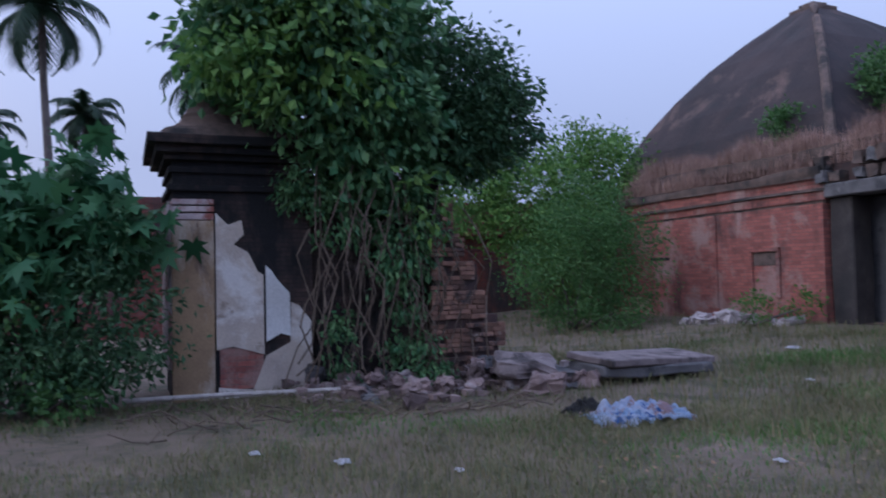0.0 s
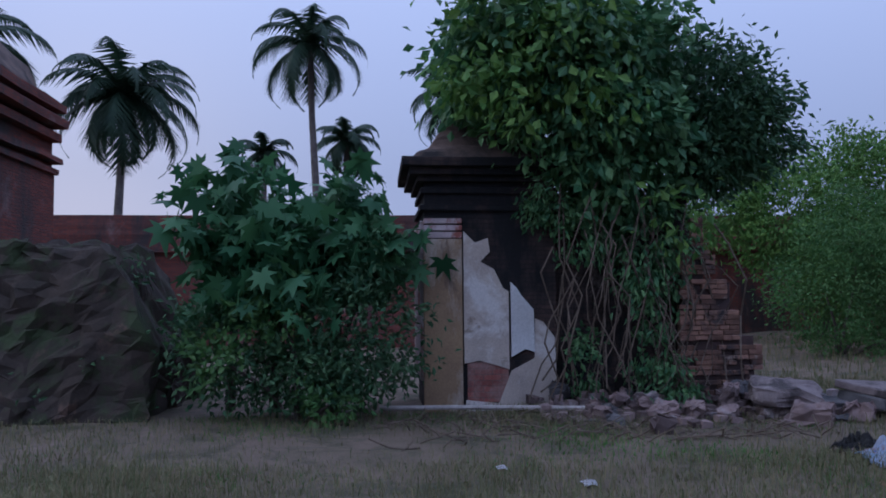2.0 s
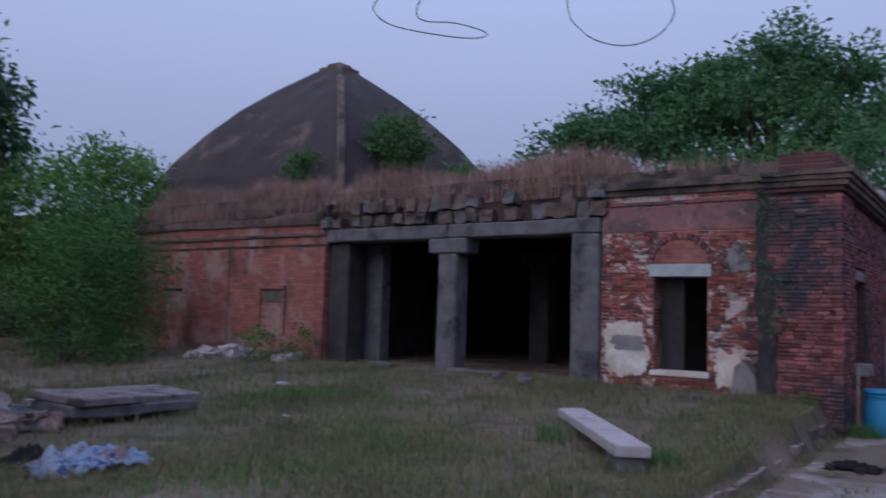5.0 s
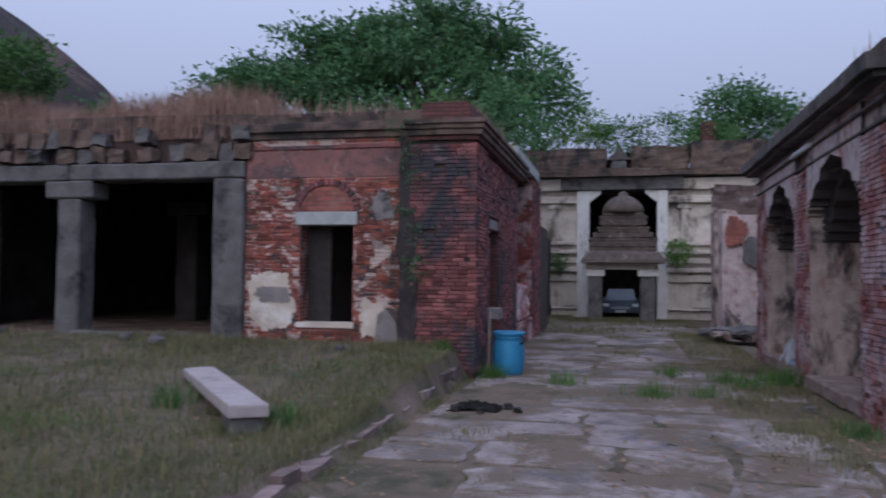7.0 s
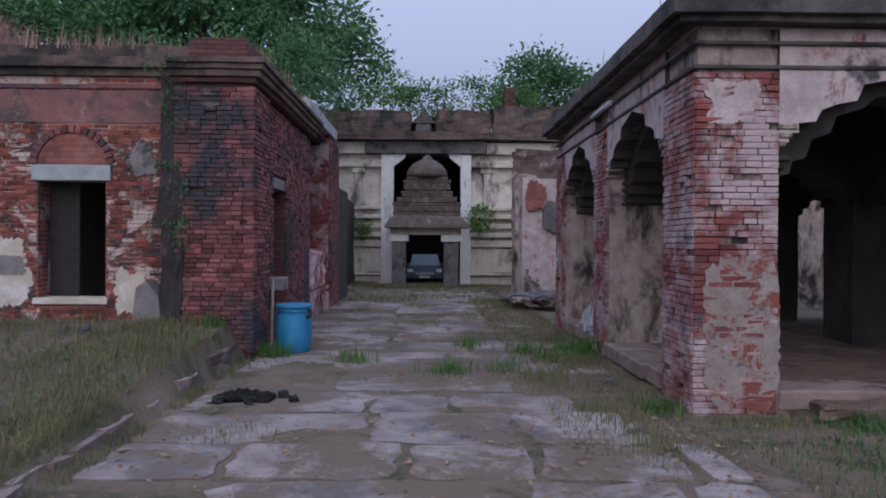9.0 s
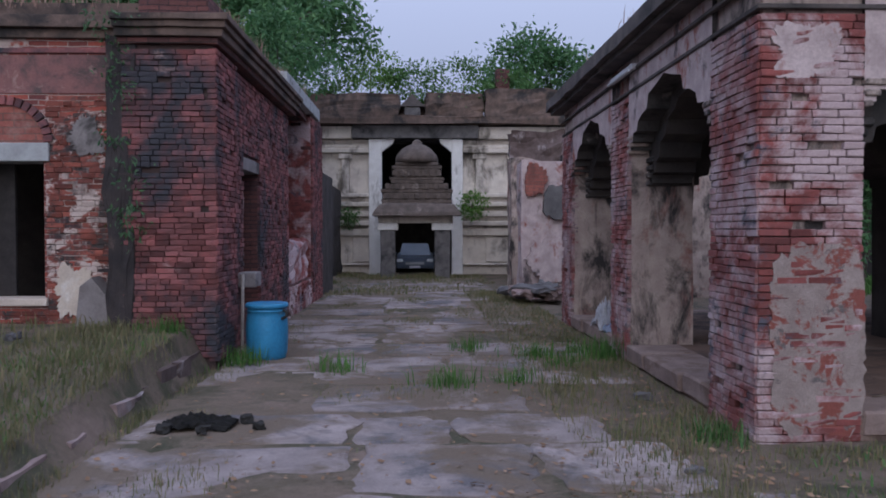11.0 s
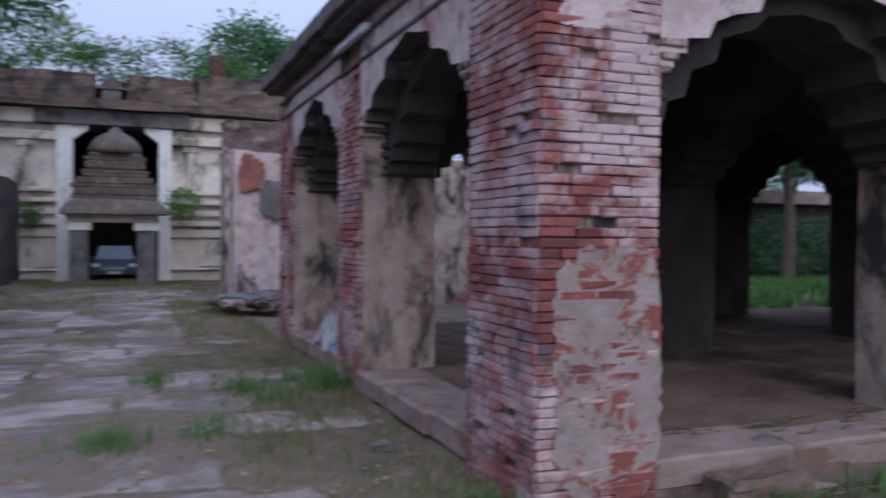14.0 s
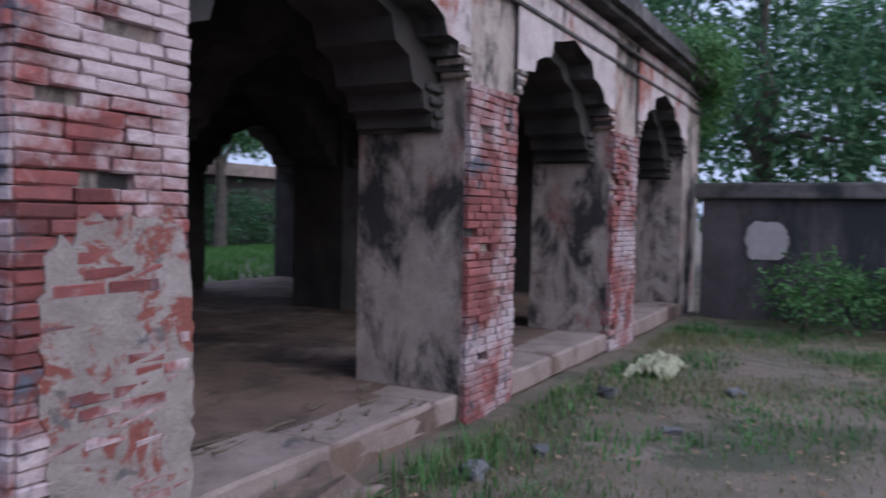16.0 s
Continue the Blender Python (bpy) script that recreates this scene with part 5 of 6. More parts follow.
# ---- paving slabs ----
pav_slabs = thing("pavement", "worn stone paving with grass in the joints", "pavement", (0.5, 14, 0), kind="structure")
rr = random.Random(21)
y = 2.5
while y < 35:
    h = rr.uniform(0.6, 1.2)
    x = -1.62
    while x < 2.75:
        w = rr.uniform(0.7, 1.9)
        if y > 17:
            w *= 1.2
        x1 = min(x + w, 2.75)
        keep = 0.93 if abs(x + w / 2 - 0.7) < 1.5 else 0.6
        if x < -0.6 and y < 9:
            keep = 0.75
        if x > 1.8:
            keep = 0.35 if y > 8.7 else 0.75
        if rr.random() < keep and x1 - x > 0.3:
            g = rr.uniform(0.008, 0.03)
            cxx, cyy = (x + x1) / 2, y + h / 2
            hx, hy = (x1 - x) / 2 - g, h / 2 - g
            bm = bmesh.new()
            ring = []
            for k in range(28):
                a = 2 * math.pi * (k + 0.5) / 28
                ca, sa = math.cos(a), math.sin(a)
                f = 1 / max(abs(ca), abs(sa))
                f = min(f, 1.36) * (0.97 + 0.18 * noise.noise((ca * 2 + x * 3, sa * 2 + y * 3, 1)) + rr.uniform(-0.02, 0.02))
                ring.append((cxx + hx * ca * f, cyy + hy * sa * f))
            z = sum(ground_z(px, py) for px, py in ring) / 28 + rr.uniform(-0.006, 0.01)
            lo = [bm.verts.new((px, py, z - 0.07)) for px, py in ring]
            hi = [bm.verts.new((px, py, z)) for px, py in ring]
            hi2 = [bm.verts.new((cxx + (px - cxx) * 0.97, cyy + (py - cyy) * 0.97, z + 0.008)) for px, py in ring]
            bm.faces.new(hi2)
            for k in range(28):
                q = (k + 1) % 28
                bm.faces.new((lo[k], lo[q], hi[q], hi[k])), bm.faces.new((hi[k], hi[q], hi2[q], hi2[k]))
            part("paving_slab", bm, M_SLAB, pav_slabs)
        x = x1
    y += h

kerb = ragged(boxes((-1.98, -1.78, 3.0, 11.9, -0.05, 0.1)), 0.05, 0.3, 0)
kb = bmesh.new()
yk = 3.0
while yk < 11.8:
    ln = rr.uniform(0.25, 0.6)
    box(kb, -1.92 + rr.uniform(-0.06, 0.06), -1.74 + rr.uniform(-0.04, 0.05), yk, yk + ln - 0.02, -0.08, rr.uniform(0.05, 0.12) + 0.15 * smooth01(8, 12, yk))
    yk += ln
kerb.free()
solo("kerb", ragged(kb, 0.035, 0.25, 1), M_RUBBLE, "broken stone edging along the paving", "kerb", kind="structure")

# ---- plants ----
def limb_tree(name, x, y, z0, z1, r, blobs, n, size, mat, label, hollow=0.45, droop=0.3, slim=0.45, seed=1):
    t = thing(name, label, "tree", (x, y, z0))
    rd = random.Random(seed)
    mid = (z0 + z1) / 2
    tr = bmesh.new()
    tube(tr, [(x, y, z0 - 0.2), (x + 0.1 * r * 5, y, mid), (x, y + 0.1, z1)], [r * 1.3, r, r * 0.7], 10)
    for b in blobs:
        e = Vector(b[:3])
        s = Vector((x, y, z1 - (z1 - z0) * rd.uniform(0.05, 0.4)))
        m1 = s.lerp(e, 0.5) + Vector((rd.uniform(-0.3, 0.3), rd.uniform(-0.3, 0.3), 0.2))
        tube(tr, [tuple(s), tuple(m1), tuple(e)], [r * 0.5, r * 0.35, r * 0.12], 7)
    part("trunk", tr, M_BARK, t)
    leaves("crown", blobs, n, size, mat, t, droop, slim, hollow=hollow)
    return t


rt = limb_tree("ruin_tree", -10.9, 2.2, 0.2, 3.6, 0.2, [(-10.1, 0.55, 4.75, 0.8, 0.75, 0.75), (-10.0, 1.5, 4.85, 0.9, 0.95, 0.85), (-10.0, 1.2, 4.05, 0.7, 0.95, 0.6), (-9.9, 2.1, 3.9, 0.7, 0.7, 0.6),
          (-10.2, 2.3, 4.9, 0.8, 0.7, 0.65), (-10.1, 2.1, 3.1, 0.5, 0.7, 0.5), (-9.8, 1.75, 3.35, 0.35, 0.5, 0.35), (-10.3, 0.2, 4.4, 0.4, 0.35, 0.4)], 15000, 0.155, L_TREE,
          "dense dark green tree growing out of the ruin", droop=0.7, slim=0.62)
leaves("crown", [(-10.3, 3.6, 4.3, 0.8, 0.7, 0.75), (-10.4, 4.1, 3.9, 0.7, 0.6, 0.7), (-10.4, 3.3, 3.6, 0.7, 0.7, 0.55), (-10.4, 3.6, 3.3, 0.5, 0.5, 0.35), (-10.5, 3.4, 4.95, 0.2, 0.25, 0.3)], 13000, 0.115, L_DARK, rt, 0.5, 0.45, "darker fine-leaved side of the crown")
ivy = leaves("climbing_vine", [(-9.9, 2.5, 2.2, 0.35, 0.5, 0.7), (-9.75, 2.5, 1.9, 0.3, 0.3, 0.9), (-9.95, 1.6, 2.4, 0.25, 0.3, 0.5), (-9.8, 2.5, 0.9, 0.25, 0.25, 0.5), (-10.0, 1.4, 2.9, 0.4, 0.5, 0.4), (-9.8, 1.55, 0.7, 0.2, 0.2, 0.5), (-9.6, 2.7, 0.45, 0.25, 0.5, 0.2)], 4200, 0.1, L_TREE, None, 0.9)
tagged(ivy, "dark ivy hanging over the broken wall", "vine")
# lighter leaves added as painted highlights on the crown
hl = leaves("yellow_green_sprays", [(-9.4, 0.5, 5.2, 0.4, 0.7, 0.6), (-9.3, 1.4, 4.7, 0.35, 0.8, 0.7), (-9.3, 1.0, 4.1, 0.4, 1.0, 0.8), (-9.3, 0.2, 4.6, 0.3, 0.5, 0.6), (-9.4, 2.75, 2.6, 0.2, 0.25, 0.5)], 1300, 0.15, L_LIGHT, None, 0.6, 0.6)
tagged(hl, "yellow-green leaves painting light highlights on the ruin tree", "vine")
rd = random.Random(31)
for k in range(46):
    yy, x0 = rd.uniform(1.2, 3.3), rd.uniform(-9.9, -9.5)
    z = rd.uniform(1.6, 3.2)
    pts = [(x0, yy, z)]
    for q in range(5):
        pts.append((x0 + rd.uniform(-0.1, 0.18), pts[-1][1] + rd.uniform(-0.26, 0.26), z - (z - 0.25) * (q + 1) / 5 * rd.uniform(0.85, 1)))
    solo("hanging_root", tube(bmesh.new(), pts, rd.uniform(0.004, 0.013), 5), M_VINE, "dry root hanging down the ruin", "vine", "hanging roots")
papaya = thing("papaya_plant", "broad-leaved papaya plants in a dense clump", "plant", (-10.6, -2.2, 0.15))
for x, y, z in ((-10.6, -2.4, 2.4), (-10.4, -1.6, 2.2), (-10.8, -3.0, 2.2)):
    part("stem", tube(bmesh.new(), [(x, y, 0), (x + 0.05, y + 0.05, z * 0.6), (x, y, z)], [0.07, 0.06, 0.04]), M_BARK, papaya)
leaves("leaf_crown", [(-10.5, -2.3, 2.7, 0.8, 1.2, 0.55), (-10.2, -1.5, 2.3, 0.6, 0.8, 0.45), (-10.4, -3.0, 2.3, 0.6, 0.7, 0.5), (-10.2, -2.2, 1.9, 0.6, 1.0, 0.5), (-10.1, -0.95, 2.2, 0.4, 0.4, 0.4)], 1200, 0.23, L_PAP, papaya, 0.5, lobed=True, hollow=0.6)


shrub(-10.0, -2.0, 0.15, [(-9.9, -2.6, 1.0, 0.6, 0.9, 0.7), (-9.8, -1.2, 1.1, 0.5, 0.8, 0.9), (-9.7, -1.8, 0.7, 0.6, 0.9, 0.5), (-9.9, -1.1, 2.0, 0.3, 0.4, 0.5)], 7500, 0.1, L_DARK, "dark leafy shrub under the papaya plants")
shrub(-9.6, -2.0, 0.15, [(-9.5, -2.2, 1.5, 0.3, 0.6, 0.35), (-9.4, -2.9, 0.9, 0.3, 0.4, 0.3), (-9.2, -1.6, 0.35, 0.25, 0.3, 0.2)], 900, 0.1, L_SHRUB, "low green young shrub under the papaya", slim=0.6)
shrub(-16.5, 9.0, 0.2, [(-16.5, 8.8, 1.6, 1.1, 1.3, 1.3), (-16.2, 10.2, 1.9, 1.1, 1.2, 1.5), (-16.4, 9.6, 3.0, 1.0, 1.2, 1.0), (-15.2, 9.4, 0.7, 0.7, 0.8, 0.5)], 17000, 0.085, L_SHRUB, "feathery green shrub before the red wall")
shrub(-20.0, 10.5, 0.2, [(-20, 10.2, 3.6, 1.6, 1.7, 1.6), (-20.5, 12, 4.4, 1.4, 1.6, 1.7), (-19.5, 11.2, 2.2, 1.4, 1.8, 1.4), (-21, 8.4, 4.0, 1.2, 1.4, 1.2), (-21, 13.2, 5.0, 1.0, 1.2, 1.2), (-20.5, 9.2, 5.2, 0.9, 0.9, 1.1)], 19000, 0.16, L_LIGHT, "tall pale green shrub by the compound wall")
shrub(-12.9, 10.8, 0.4, [(-12.9, 11.4, 0.8, 0.5, 0.4, 0.4), (-12.2, 11.9, 0.8, 0.4, 0.3, 0.35)], 700, 0.09, L_WEED, "low weeds at the foot of the wall")
rb = random.Random(12)
umbrella = []
for k in range(34):
    a, q = k * 2.39996, math.sqrt((k + 0.5) / 34)
    umbrella.append((-8.2 + 6.6 * q * math.cos(a), 30.5 + 3.0 * q * math.sin(a), 11.8 - 3.4 * q * q + rb.uniform(-0.9, 0.5), rb.uniform(1.1, 1.9), 1.4, rb.uniform(0.5, 0.85)))
limb_tree("rain_tree", -7, 31, 0, 7.0, 0.45, umbrella + [(-14.8, 29, 8.2, 1.5, 1.5, 0.9), (-4.5, 29, 7.6, 1.4, 1.5, 1.0), (-9.5, 29, 7.4, 1.6, 1.5, 0.8)], 34000, 0.24, L_FAR, "large spreading tree behind the gatehouse", seed=5, hollow=0.25)
limb_tree("yard_tree", 6.5, 46, 0, 8.5, 0.3, [(6.2, 46, 10.6, 1.8, 2, 1.3), (8.3, 46, 10.0, 1.6, 2, 1.2), (5.2, 45, 9.3, 1.2, 1.4, 0.9)], 5000, 0.28, L_FAR, "tree beyond the gateway", seed=6)
for k, (x, y, z, s, mat) in enumerate(((-3.6, 39.4, 8.2, 1.4, L_SHRUB), (-1.6, 39.6, 8.6, 1.1, L_LIGHT), (0.2, 39.8, 8.0, 0.9, L_SHRUB), (2.6, 39.3, 7.9, 1.2, L_SHRUB), (-5.0, 39, 8.0, 1.3, L_FAR), (4.8, 39.5, 7.8, 0.7, L_SHRUB))):
    shrub(x, y, 7.2, [(x, y, z + 0.25, s * 1.25, 0.9, s), (x + 0.6 * s, y, z - 0.5, s * 0.6, 0.6, 0.4)], 1700, 0.17, mat, "green shrub rooted on the gateway parapet")
shrub(-2.45, 37.9, 1.9, [(-2.45, 37.9, 2.3, 0.35, 0.25, 0.6)], 500, 0.12, L_SHRUB, "small fig growing from the gateway wall")
shrub(2.85, 37.9, 2.3, [(2.9, 37.8, 2.75, 0.5, 0.3, 0.6)], 800, 0.13, L_LIGHT, "bright small fig growing from the gateway wall")
for k, (x, y, z, s) in enumerate(((-5.6, 20, 4.9, 1.3), (-3.6, 18.5, 4.7, 0.9), (-2.5, 21, 5.3, 1.2), (-10.5, 20, 5.0, 1.5), (-12.3, 18.5, 4.8, 1.0))):
    shrub(x, y, 4.1, [(x, y, z + 0.2, s, s, s * 0.7)], 2000, 0.15, (L_FAR, L_SHRUB)[k % 2], "scrubby bush growing on the hall roof")
# trees beyond the low wall
# their shaded look is painted through L_DARK
for k, (x, y) in enumerate(((18.5, 13.0), (19.5, 8.6), (22, 4.0), (17.5, 18.0), (25, 12), (25, 7))):
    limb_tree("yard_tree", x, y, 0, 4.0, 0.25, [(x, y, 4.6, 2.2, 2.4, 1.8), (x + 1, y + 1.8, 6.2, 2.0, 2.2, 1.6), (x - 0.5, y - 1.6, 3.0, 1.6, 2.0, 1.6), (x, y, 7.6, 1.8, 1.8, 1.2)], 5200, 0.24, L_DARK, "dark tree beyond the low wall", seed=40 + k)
shrub(12.6, 7.2, 0, [(12.6, 7.0, 0.5, 0.7, 0.9, 0.4), (12.7, 5.6, 0.5, 0.6, 1.0, 0.45)], 2600, 0.09, L_SHRUB, "low weeds along the wall foot")
shrub(14.3, 8.6, 3.5, [(13.9, 8.7, 3.75, 0.6, 0.35, 0.3), (12.6, 8.7, 3.8, 0.9, 0.3, 0.2), (14.4, 8.8, 3.2, 0.25, 0.25, 0.5)], 2600, 0.1, L_SHRUB, "creeper hanging over the pavilion eave", droop=0.8)
far_house = thing("outbuilding", "low pale-roofed outbuilding among the trees", "building", (28, 35, 0))
part("wall", boxes((16, 40, 33, 37, -0.4, 3.0)), M_DARK, far_house)
part("roof", bev(boxes((15.5, 40.5, 32.4, 37.5, 3.0, 3.6)), 0.05), M_LEDGE, far_house)
for k, (x, y) in enumerate(((12.5, 24.5), (14.0, 27), (30, 23), (11, 27), (27, 18), (23, 41), (28, 40), (34, 40), (19, 40))):
    shrub(x, y, 0, [(x, y, 3.6, 1.7, 1.6, 1.3), (x + 1, y + 0.5, 5.2, 1.8, 1.6, 1.4), (x - 0.8, y, 2.0, 1.3, 1.2, 1.2)], 4200, 0.22, L_TREE, "dark overgrown bush behind the pavilion")
limb_tree("yard_tree", 25.2, 29.6, -0.2, 4.2, 0.22, [(25, 29.6, 5.2, 1.8, 1.6, 1.0), (26.8, 29.8, 4.6, 1.4, 1.4, 0.8), (23.4, 29.4, 5.0, 1.2, 1.4, 0.8)], 5000, 0.24, L_TREE, "pale-trunked tree on the lawn behind the pavilion", seed=77)


for x in (20.5, 23, 25.5, 28, 30.5, 33):
    shrub(x, 31.6, -0.2, [(x, 31.6, 0.9, 1.3, 0.6, 1.0), (x + 0.7, 31.7, 1.7, 0.7, 0.5, 0.7)], 1200, 0.2, L_DARK, "dark bush before the outbuilding wall")


def palm(x, y, z, r, label, seed, n=19):
    r *= 1.18
    t = thing("coconut_palm", label, "palm tree", (x, y, 0))
    rd = random.Random(seed)
    lean = rd.uniform(-0.6, 0.6)
    part("trunk", tube(bmesh.new(), [(x, y + lean, -0.2), (x, y + lean * 0.6, z * 0.4), (x, y + lean * 0.15, z * 0.75), (x, y, z)], [0.24, 0.17, 0.14, 0.12], 9), M_PALMBARK, t)
    for k in range(n):
        a = 2 * math.pi * k / n * 2.39996 * n / 6.283 + rd.uniform(-0.2, 0.2)
        el = math.radians(75 - 115 * (k / n) + rd.uniform(-8, 8))
        ln = r * rd.uniform(0.85, 1.1)
        verts, faces = [], []
        h = Vector((math.cos(a), math.sin(a), 0))
        side = Vector((-math.sin(a), math.cos(a), 0))
        pts = []
        p = Vector((x, y, z))
        e = el
        for q in range(15):
            pts.append(p.copy())
            p = p + (h * math.cos(e) + Vector((0, 0, math.sin(e)))) * ln / 14
            e -= 0.1 + 0.012 * q
        for q in range(1, 15):
            d = (pts[q] - pts[q - 1]).normalized()
            o = len(verts)
            verts.extend([tuple(pts[q - 1] + side * 0.035), tuple(pts[q - 1] - side * 0.035), tuple(pts[q])])
            faces.append((o, o + 1, o + 2))
            for s in (-1, 1):
                for f in (0.0, 0.33, 0.66):
                    b0 = pts[q - 1].lerp(pts[q], f)
                    ll = ln * 0.24 * math.sin(math.pi * min(1, (q + f) / 15 + 0.12)) + 0.1
                    tip = b0 + side * s * ll * 0.75 + d * ll * 0.55 - Vector((0, 0, ll * rd.uniform(0.35, 0.7)))
                    o = len(verts)
                    verts.extend([tuple(b0 - d * 0.055), tuple(b0 + d * 0.07), tuple(tip)])
                    faces.append((o, o + 1, o + 2))
        part("frond", raw("frond", verts, faces, L_PALM), L_PALM, t)


palm(-34, -3.76, 12.6, 3.1, "tall slender coconut palm against the dusk sky", 2)
palm(-30, -10.3, 9.2, 3.3, "coconut palm with drooping fronds behind the wall", 3, 32)
palm(-40, -2.4, 9.6, 2.2, "distant short coconut palm", 4)
palm(-36, 2.6, 10.8, 2.6, "distant coconut palm partly hidden by the tree", 5)
palm(-38, -6.2, 8.6, 1.8, "small distant coconut palm", 7, 14)
palm(-24.5 - 3, -14.8, 10.5, 3.2, "coconut palm at the corner of the yard", 8)

# ---- grass, last ----
def scatter(name, n, area, hmin, hmax, width, mat, label, keep, zf=ground_z, lean=0.6):
    pl, hs = [], []
    rd2 = random.Random(len(name) + n)
    while len(pl) < n:
        x, y = rd2.uniform(area[0], area[1]), rd2.uniform(area[2], area[3])
        k = keep(x, y)
        if rd2.random() < k:
            pl.append((x, y, zf(x, y) - 0.01))
            hs.append(rd2.uniform(hmin, hmax) * (0.5 + k))
    ob = blades(name, pl, hs, width, mat, None, lean)
    return tagged(ob, label, "grass", kind="stuff")


def lawn(x, y):
    if x > -1.85 or (y > 12.3 and x > -19) or (x < -10 and y < 5):
        return 0.0
    return max(0, 0.55 + 0.8 * noise.noise((x * 0.45, y * 0.45, 2)))


def joints(x, y):
    if x > 2.95 and y > 8.7 or (x < -1.6 and y > 11.9):
        return 0
    a = max(0, noise.noise((x * 1.1, y * 0.8, 9)) - 0.05) * 1.3
    if x > 1.7 and y > 7.5:
        a += 0.5
    return min(1, a)


scatter("near_grass", 65000, (-7, -1.8, -4, 8), 0.03, 0.11, 0.0028, L_GRASS, "thin short grass near the paving", lawn, lean=1.2)
scatter("grass", 60000, (-13, -1.8, -6, 12.4), 0.04, 0.15, 0.0038, L_GRASS, "thin dry grass over trodden earth", lawn, lean=1.2)
scatter("green_grass", 16000, (-12, -1.9, -5, 12), 0.04, 0.13, 0.005, L_WEED, "green patches in the dry grass", lambda x, y: lawn(x, y) * max(0, noise.noise((x * 0.5, y * 0.5, 12)) * 2), lean=1.2)
scatter("bank_grass", 14000, (-3.2, -1.55, 3, 12), 0.03, 0.1, 0.0035, L_GRASS, "thin grass along the broken edging", lambda x, y: max(0, 0.6 + noise.noise((x * 1.3, y * 1.1, 3))))
scatter("far_grass", 9000, (-22, -1.8, 4, 16), 0.08, 0.22, 0.008, L_GRASS, "longer grass toward the walls", lambda x, y: 0 if (y > 12.2 and x > -19) or x > -1.9 else 0.6)
scatter("joint_grass", 22000, (-1.7, 2.95, 2, 24), 0.03, 0.11, 0.0035, L_GRASS, "grass growing in the paving joints", joints)
scatter("verge_weed", 9000, (3.0, 13.4, 3, 8.7), 0.04, 0.16, 0.007, L_SHRUB, "low green weeds before the pavilion", lambda x, y: max(0, 0.1 + noise.noise((x * 0.9, y * 0.9, 14))) + (0.1 if 7.6 < y < 8.6 else 0), lean=1.3)
scatter("verge_grass", 34000, (3.0, 13.4, 3, 8.7), 0.03, 0.1, 0.004, L_GRASS, "thin grass before the pavilion", lambda x, y: max(0, 0.4 + noise.noise((x * 0.6, y * 0.6, 4))))
scatter("yard_grass", 5000, (-2.6, 3.2, 22, 38), 0.05, 0.16, 0.01, L_GRASS, "grass before the gateway", lambda x, y: max(0, 0.3 + noise.noise((x * 0.6, y * 0.5, 7))) + (0.5 if y > 34 else 0))
scatter("back_grass", 14000, (11, 32, 17.2, 33), 0.08, 0.28, 0.02, L_WEED, "tall green grass behind the pavilion", lambda x, y: 0.8)
scatter("roof_grass", 26000, (-19.4, -5.5, 12.45, 15.5), 0.3, 0.65, 0.007, L_DRY, "tall dry reddish grass on the hall roof", lambda x, y: max(0, 0.6 + 0.8 * noise.noise((x * 0.7, y * 0.9, 1))), lambda x, y: 4.15 if y > 12.9 else 3.75, 0.8)
scatter("parapet_grass", 3500, (-5.4, -1.7, 12.5, 21), 0.1, 0.4, 0.006, L_DRY, "dry grass on the gatehouse roof", lambda x, y: max(0, 0.3 + noise.noise((x, y, 1))), lambda x, y: 4.05)
scatter("eave_grass", 900, (2.9, 8, 9.0, 16.5), 0.1, 0.35, 0.005, L_DRY, "wisps of dry grass on the pavilion roof", lambda x, y: max(0, noise.noise((x, y, 6))), lambda x, y: EAVE + 0.38)
for k, (x, y, n, h) in enumerate(((-0.3, 11.9, 90, 0.26), (0.87, 11.0, 120, 0.24), (1.5, 11.2, 90, 0.22), (2.0, 12.8, 120, 0.22), (2.5, 13.0, 90, 0.22), (2.2, 12.2, 80, 0.18), (-1.4, 12.3, 150, 0.25), (2.75, 12.6, 160, 0.36), (1.2, 13.4, 100, 0.2), (-2.0, 11.7, 120, 0.2),
                                  (2.75, 9.0, 120, 0.2), (4.3, 8.6, 130, 0.2), (5.1, 8.5, 120, 0.2), (5.6, 8.4, 100, 0.2), (-2.5, 7.3, 140, 0.25), (-4.0, 8.0, 140, 0.25))):
    rd3 = random.Random(k)
    pl = [(x + rd3.gauss(0, 0.13), y + rd3.gauss(0, 0.13)) for q in range(n)]
    ob = blades("weed_tuft", [(a, b, ground_z(a, b) - 0.01) for a, b in pl], [h * rd3.uniform(0.5, 1.2) for q in pl], 0.005, L_WEED if k < 10 else L_SHRUB, None, 0.9)
    tagged(ob, "green weed tuft growing between stones", "weed", "weed tufts")

# fallen leaves and crumbs of earth on the paving and along the plinth
fr = np.random.default_rng(9)
fv, ff = [], []
for k in range(5200):
    if k % 2:
        x, y = fr.uniform(-1.7, 2.95), fr.uniform(3, 20)
        x = 2.9 - abs(fr.normal(0, 0.9)) if k % 4 == 1 else x
    else:
        x, y = fr.uniform(-6, 11), fr.uniform(2, 8.7)
    z, a, w = ground_z(x, y) + 0.022, fr.uniform(0, 6.28), fr.uniform(0.012, 0.035)
    c, d, o = math.cos(a) * w, math.sin(a) * w, len(fv)
    fv.extend([(x - c, y - d, z), (x + d * 0.5, y - c * 0.5, z + w * fr.uniform(0, 0.5)), (x + c, y + d, z + w * fr.uniform(0, 0.6)), (x - d * 0.5, y + c * 0.5, z)])
    ff.append((o, o + 1, o + 2, o + 3))
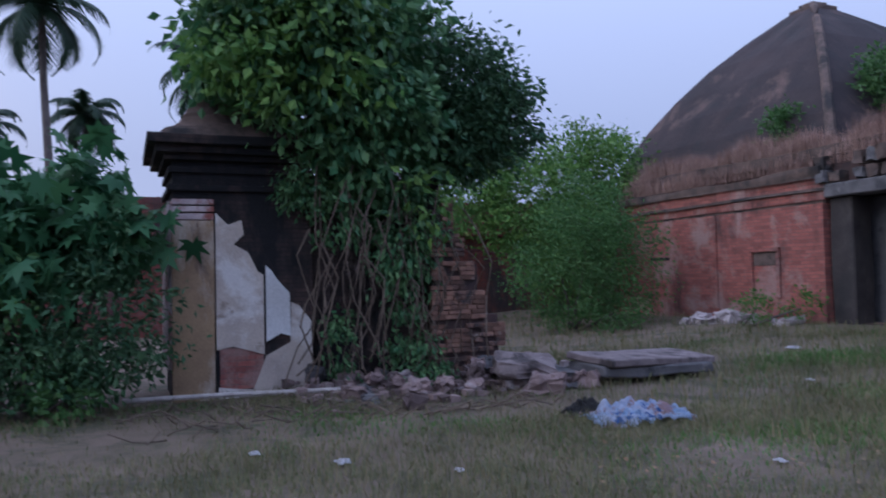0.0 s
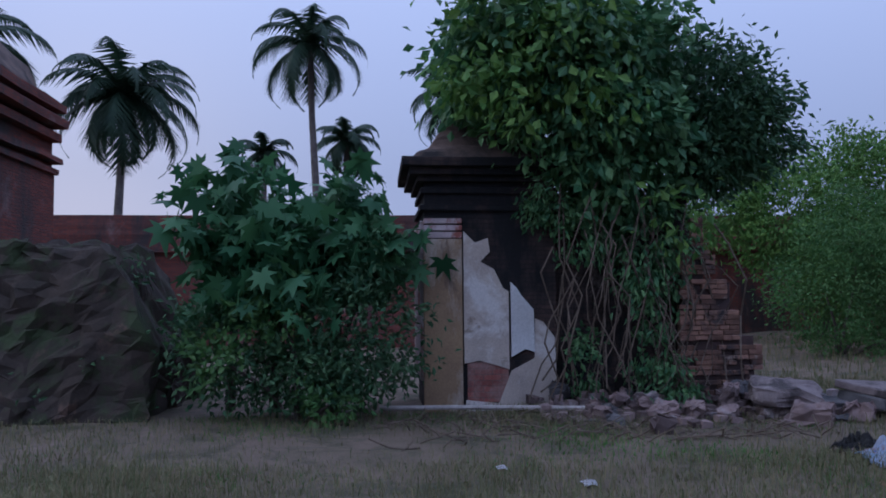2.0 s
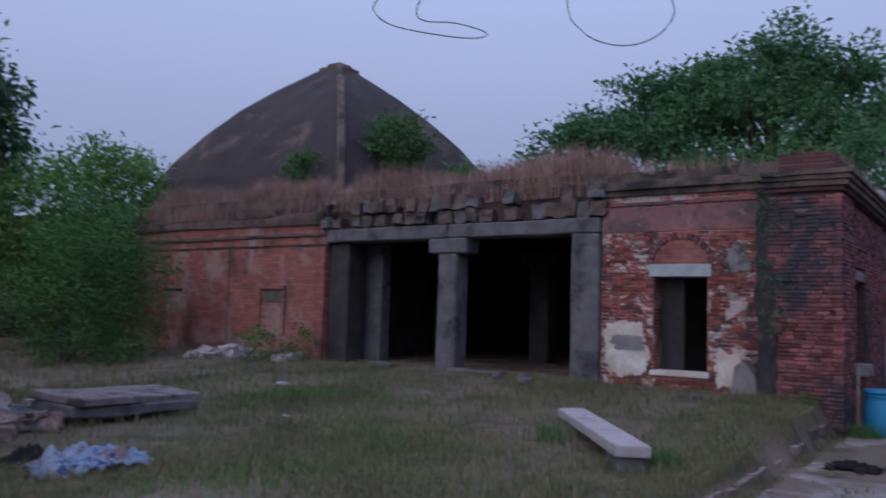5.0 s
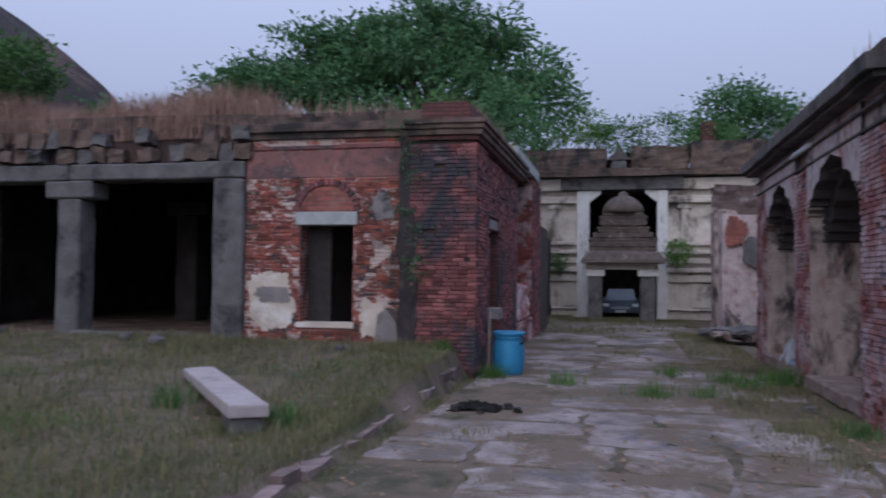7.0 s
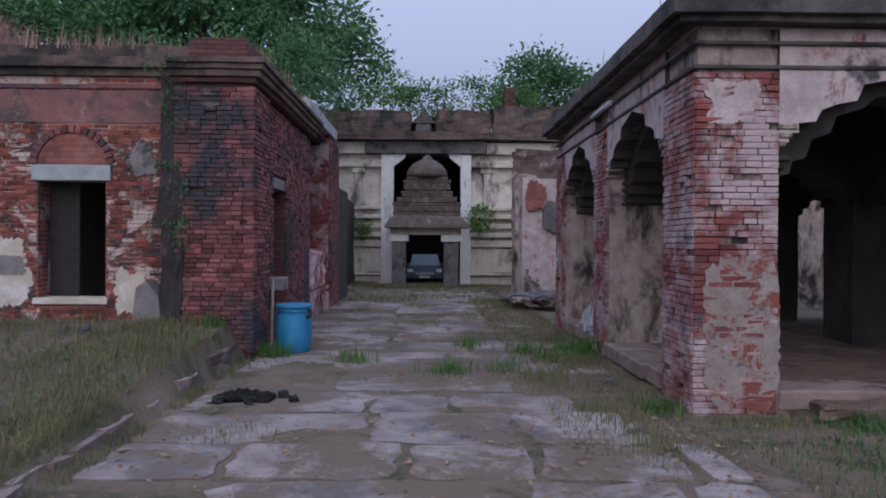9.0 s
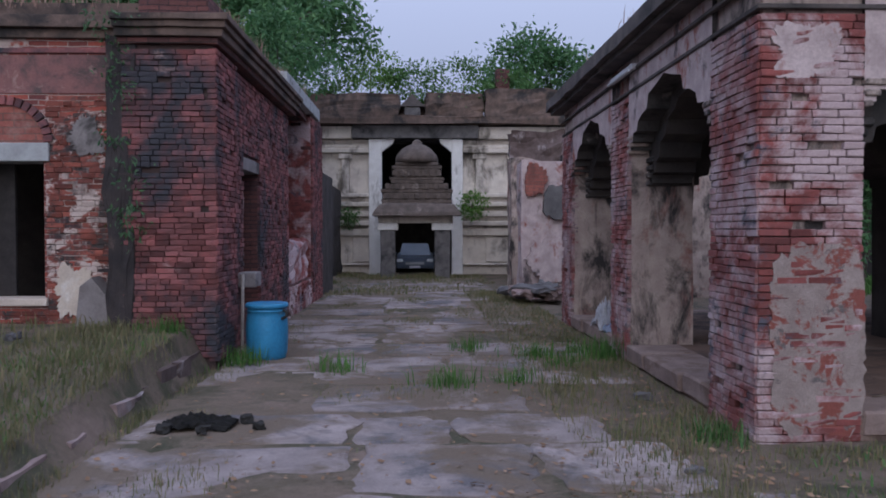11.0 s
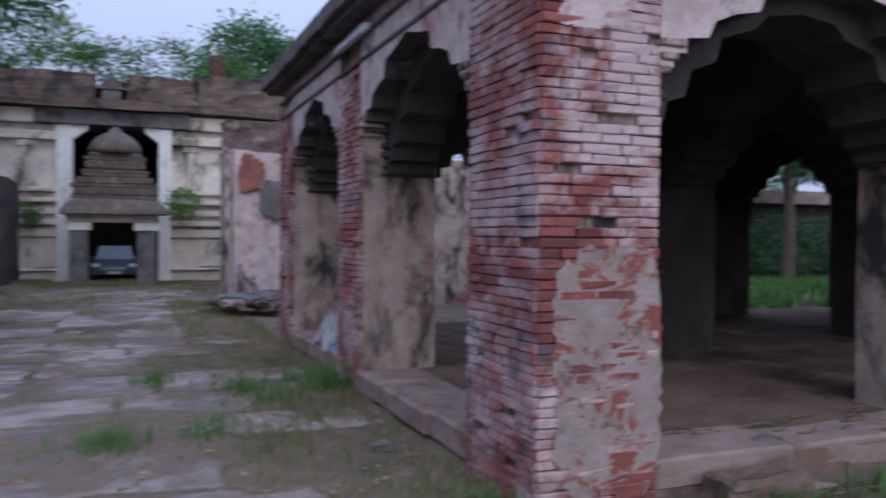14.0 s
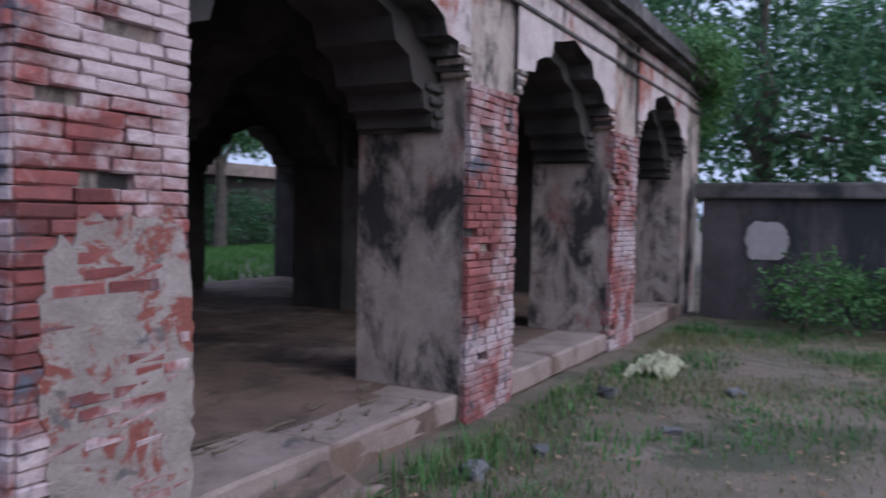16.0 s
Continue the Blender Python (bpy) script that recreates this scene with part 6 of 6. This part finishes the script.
L_LITTER = leafy("fallen_leaves", (0.16, 0.09, 0.05), (0.3, 0.2, 0.13), 0.8, 0.1)
tagged(part("leaf_litter", raw("leaf_litter", fv, ff, L_LITTER), L_LITTER, None), "dry fallen leaves scattered over the ground", "leaves", kind="stuff")

# ---- bricks of the nearest piers ----
brick_face(piers[0, 0], "y", 8.91, 2.98, 3.73, -0.05, 3.05, BRICKS)
brick_face(piers[0, 0], "x", 2.98, 8.91, 9.82, -0.05, 3.05, BRICKS_W)
brick_face(piers[0, 1], "x", 2.98, 12.4, 13.18, -0.05, 3.05, BRICKS_W, limit=200)
brick_face(piers[0, 2], "x", 2.98, 15.71, 16.56, -0.05, 3.05, BRICKS_W, limit=100)
brick_face(piers[1, 0], "y", 8.91, 6.26, 7.07, -0.05, 2.4, BRICKS_W)
brick_face(piers[2, 0], "y", 8.91, 9.65, 10.6, -0.05, 2.4, BRICKS_W, limit=150)
brick_face(cp, "y", 12.0, -2.58, -1.58, 0.15, 3.5, BRICKS_D, course=0.06)
brick_face(cp, "+x", -1.58, 12.0, 12.95, 0.1, 3.5, BRICKS_D, course=0.06)
for y0, y1 in ((12.95, 13.6), (14.65, 17.1)):
    brick_face(side_wall, "+x", SX + 0.03, y0, y1, 0.1, 3.5, BRICKS_D, course=0.06)
brick_face(side_wall, "+x", SX + 0.03, 13.6, 14.65, 2.5, 3.5, BRICKS_D, course=0.06)
# broken jamb, pier and low infill of the tall opening
brick_face(side_wall, "+x", SX + 0.03, 20.2, 21.9, -0.1, 3.9, BRICKS_D, course=0.062, limit=120)
brick_face(side_wall, "+x", SX + 0.03, 17.1, 20.2, -0.1, 0.55, BRICKS, course=0.062, limit=60, skip=0.15)
brick_face(side_wall, "y", 20.17, -2.3, SX, 0.55, 3.9, BRICKS, course=0.062)
# patched front of the gatehouse
for u0, u1, z0, z1 in ((-5.45, -4.52, 0.3, 3.04), (-3.6, -2.6, 0.3, 3.04), (-4.52, -3.6, 0.3, 0.65)):
    brick_face(gate_wall, "y", LF + 0.004, u0, u1, z0, z1, BRICKS_L, course=0.062, limit=150, skip=0.06)
# the broken stub beside the tree
for u1, z0, z1 in ((4.2, 0.1, 0.55), (3.95, 0.55, 1.0), (3.65, 1.0, 1.4), (3.5, 1.4, 1.85), (3.35, 1.85, 2.2), (3.2, 2.2, 2.6)):
    brick_face(broken_stub, "+x", TX + 0.4, 2.85, u1, z0, z1, BRICKS_T, skip=0.12, course=0.065)
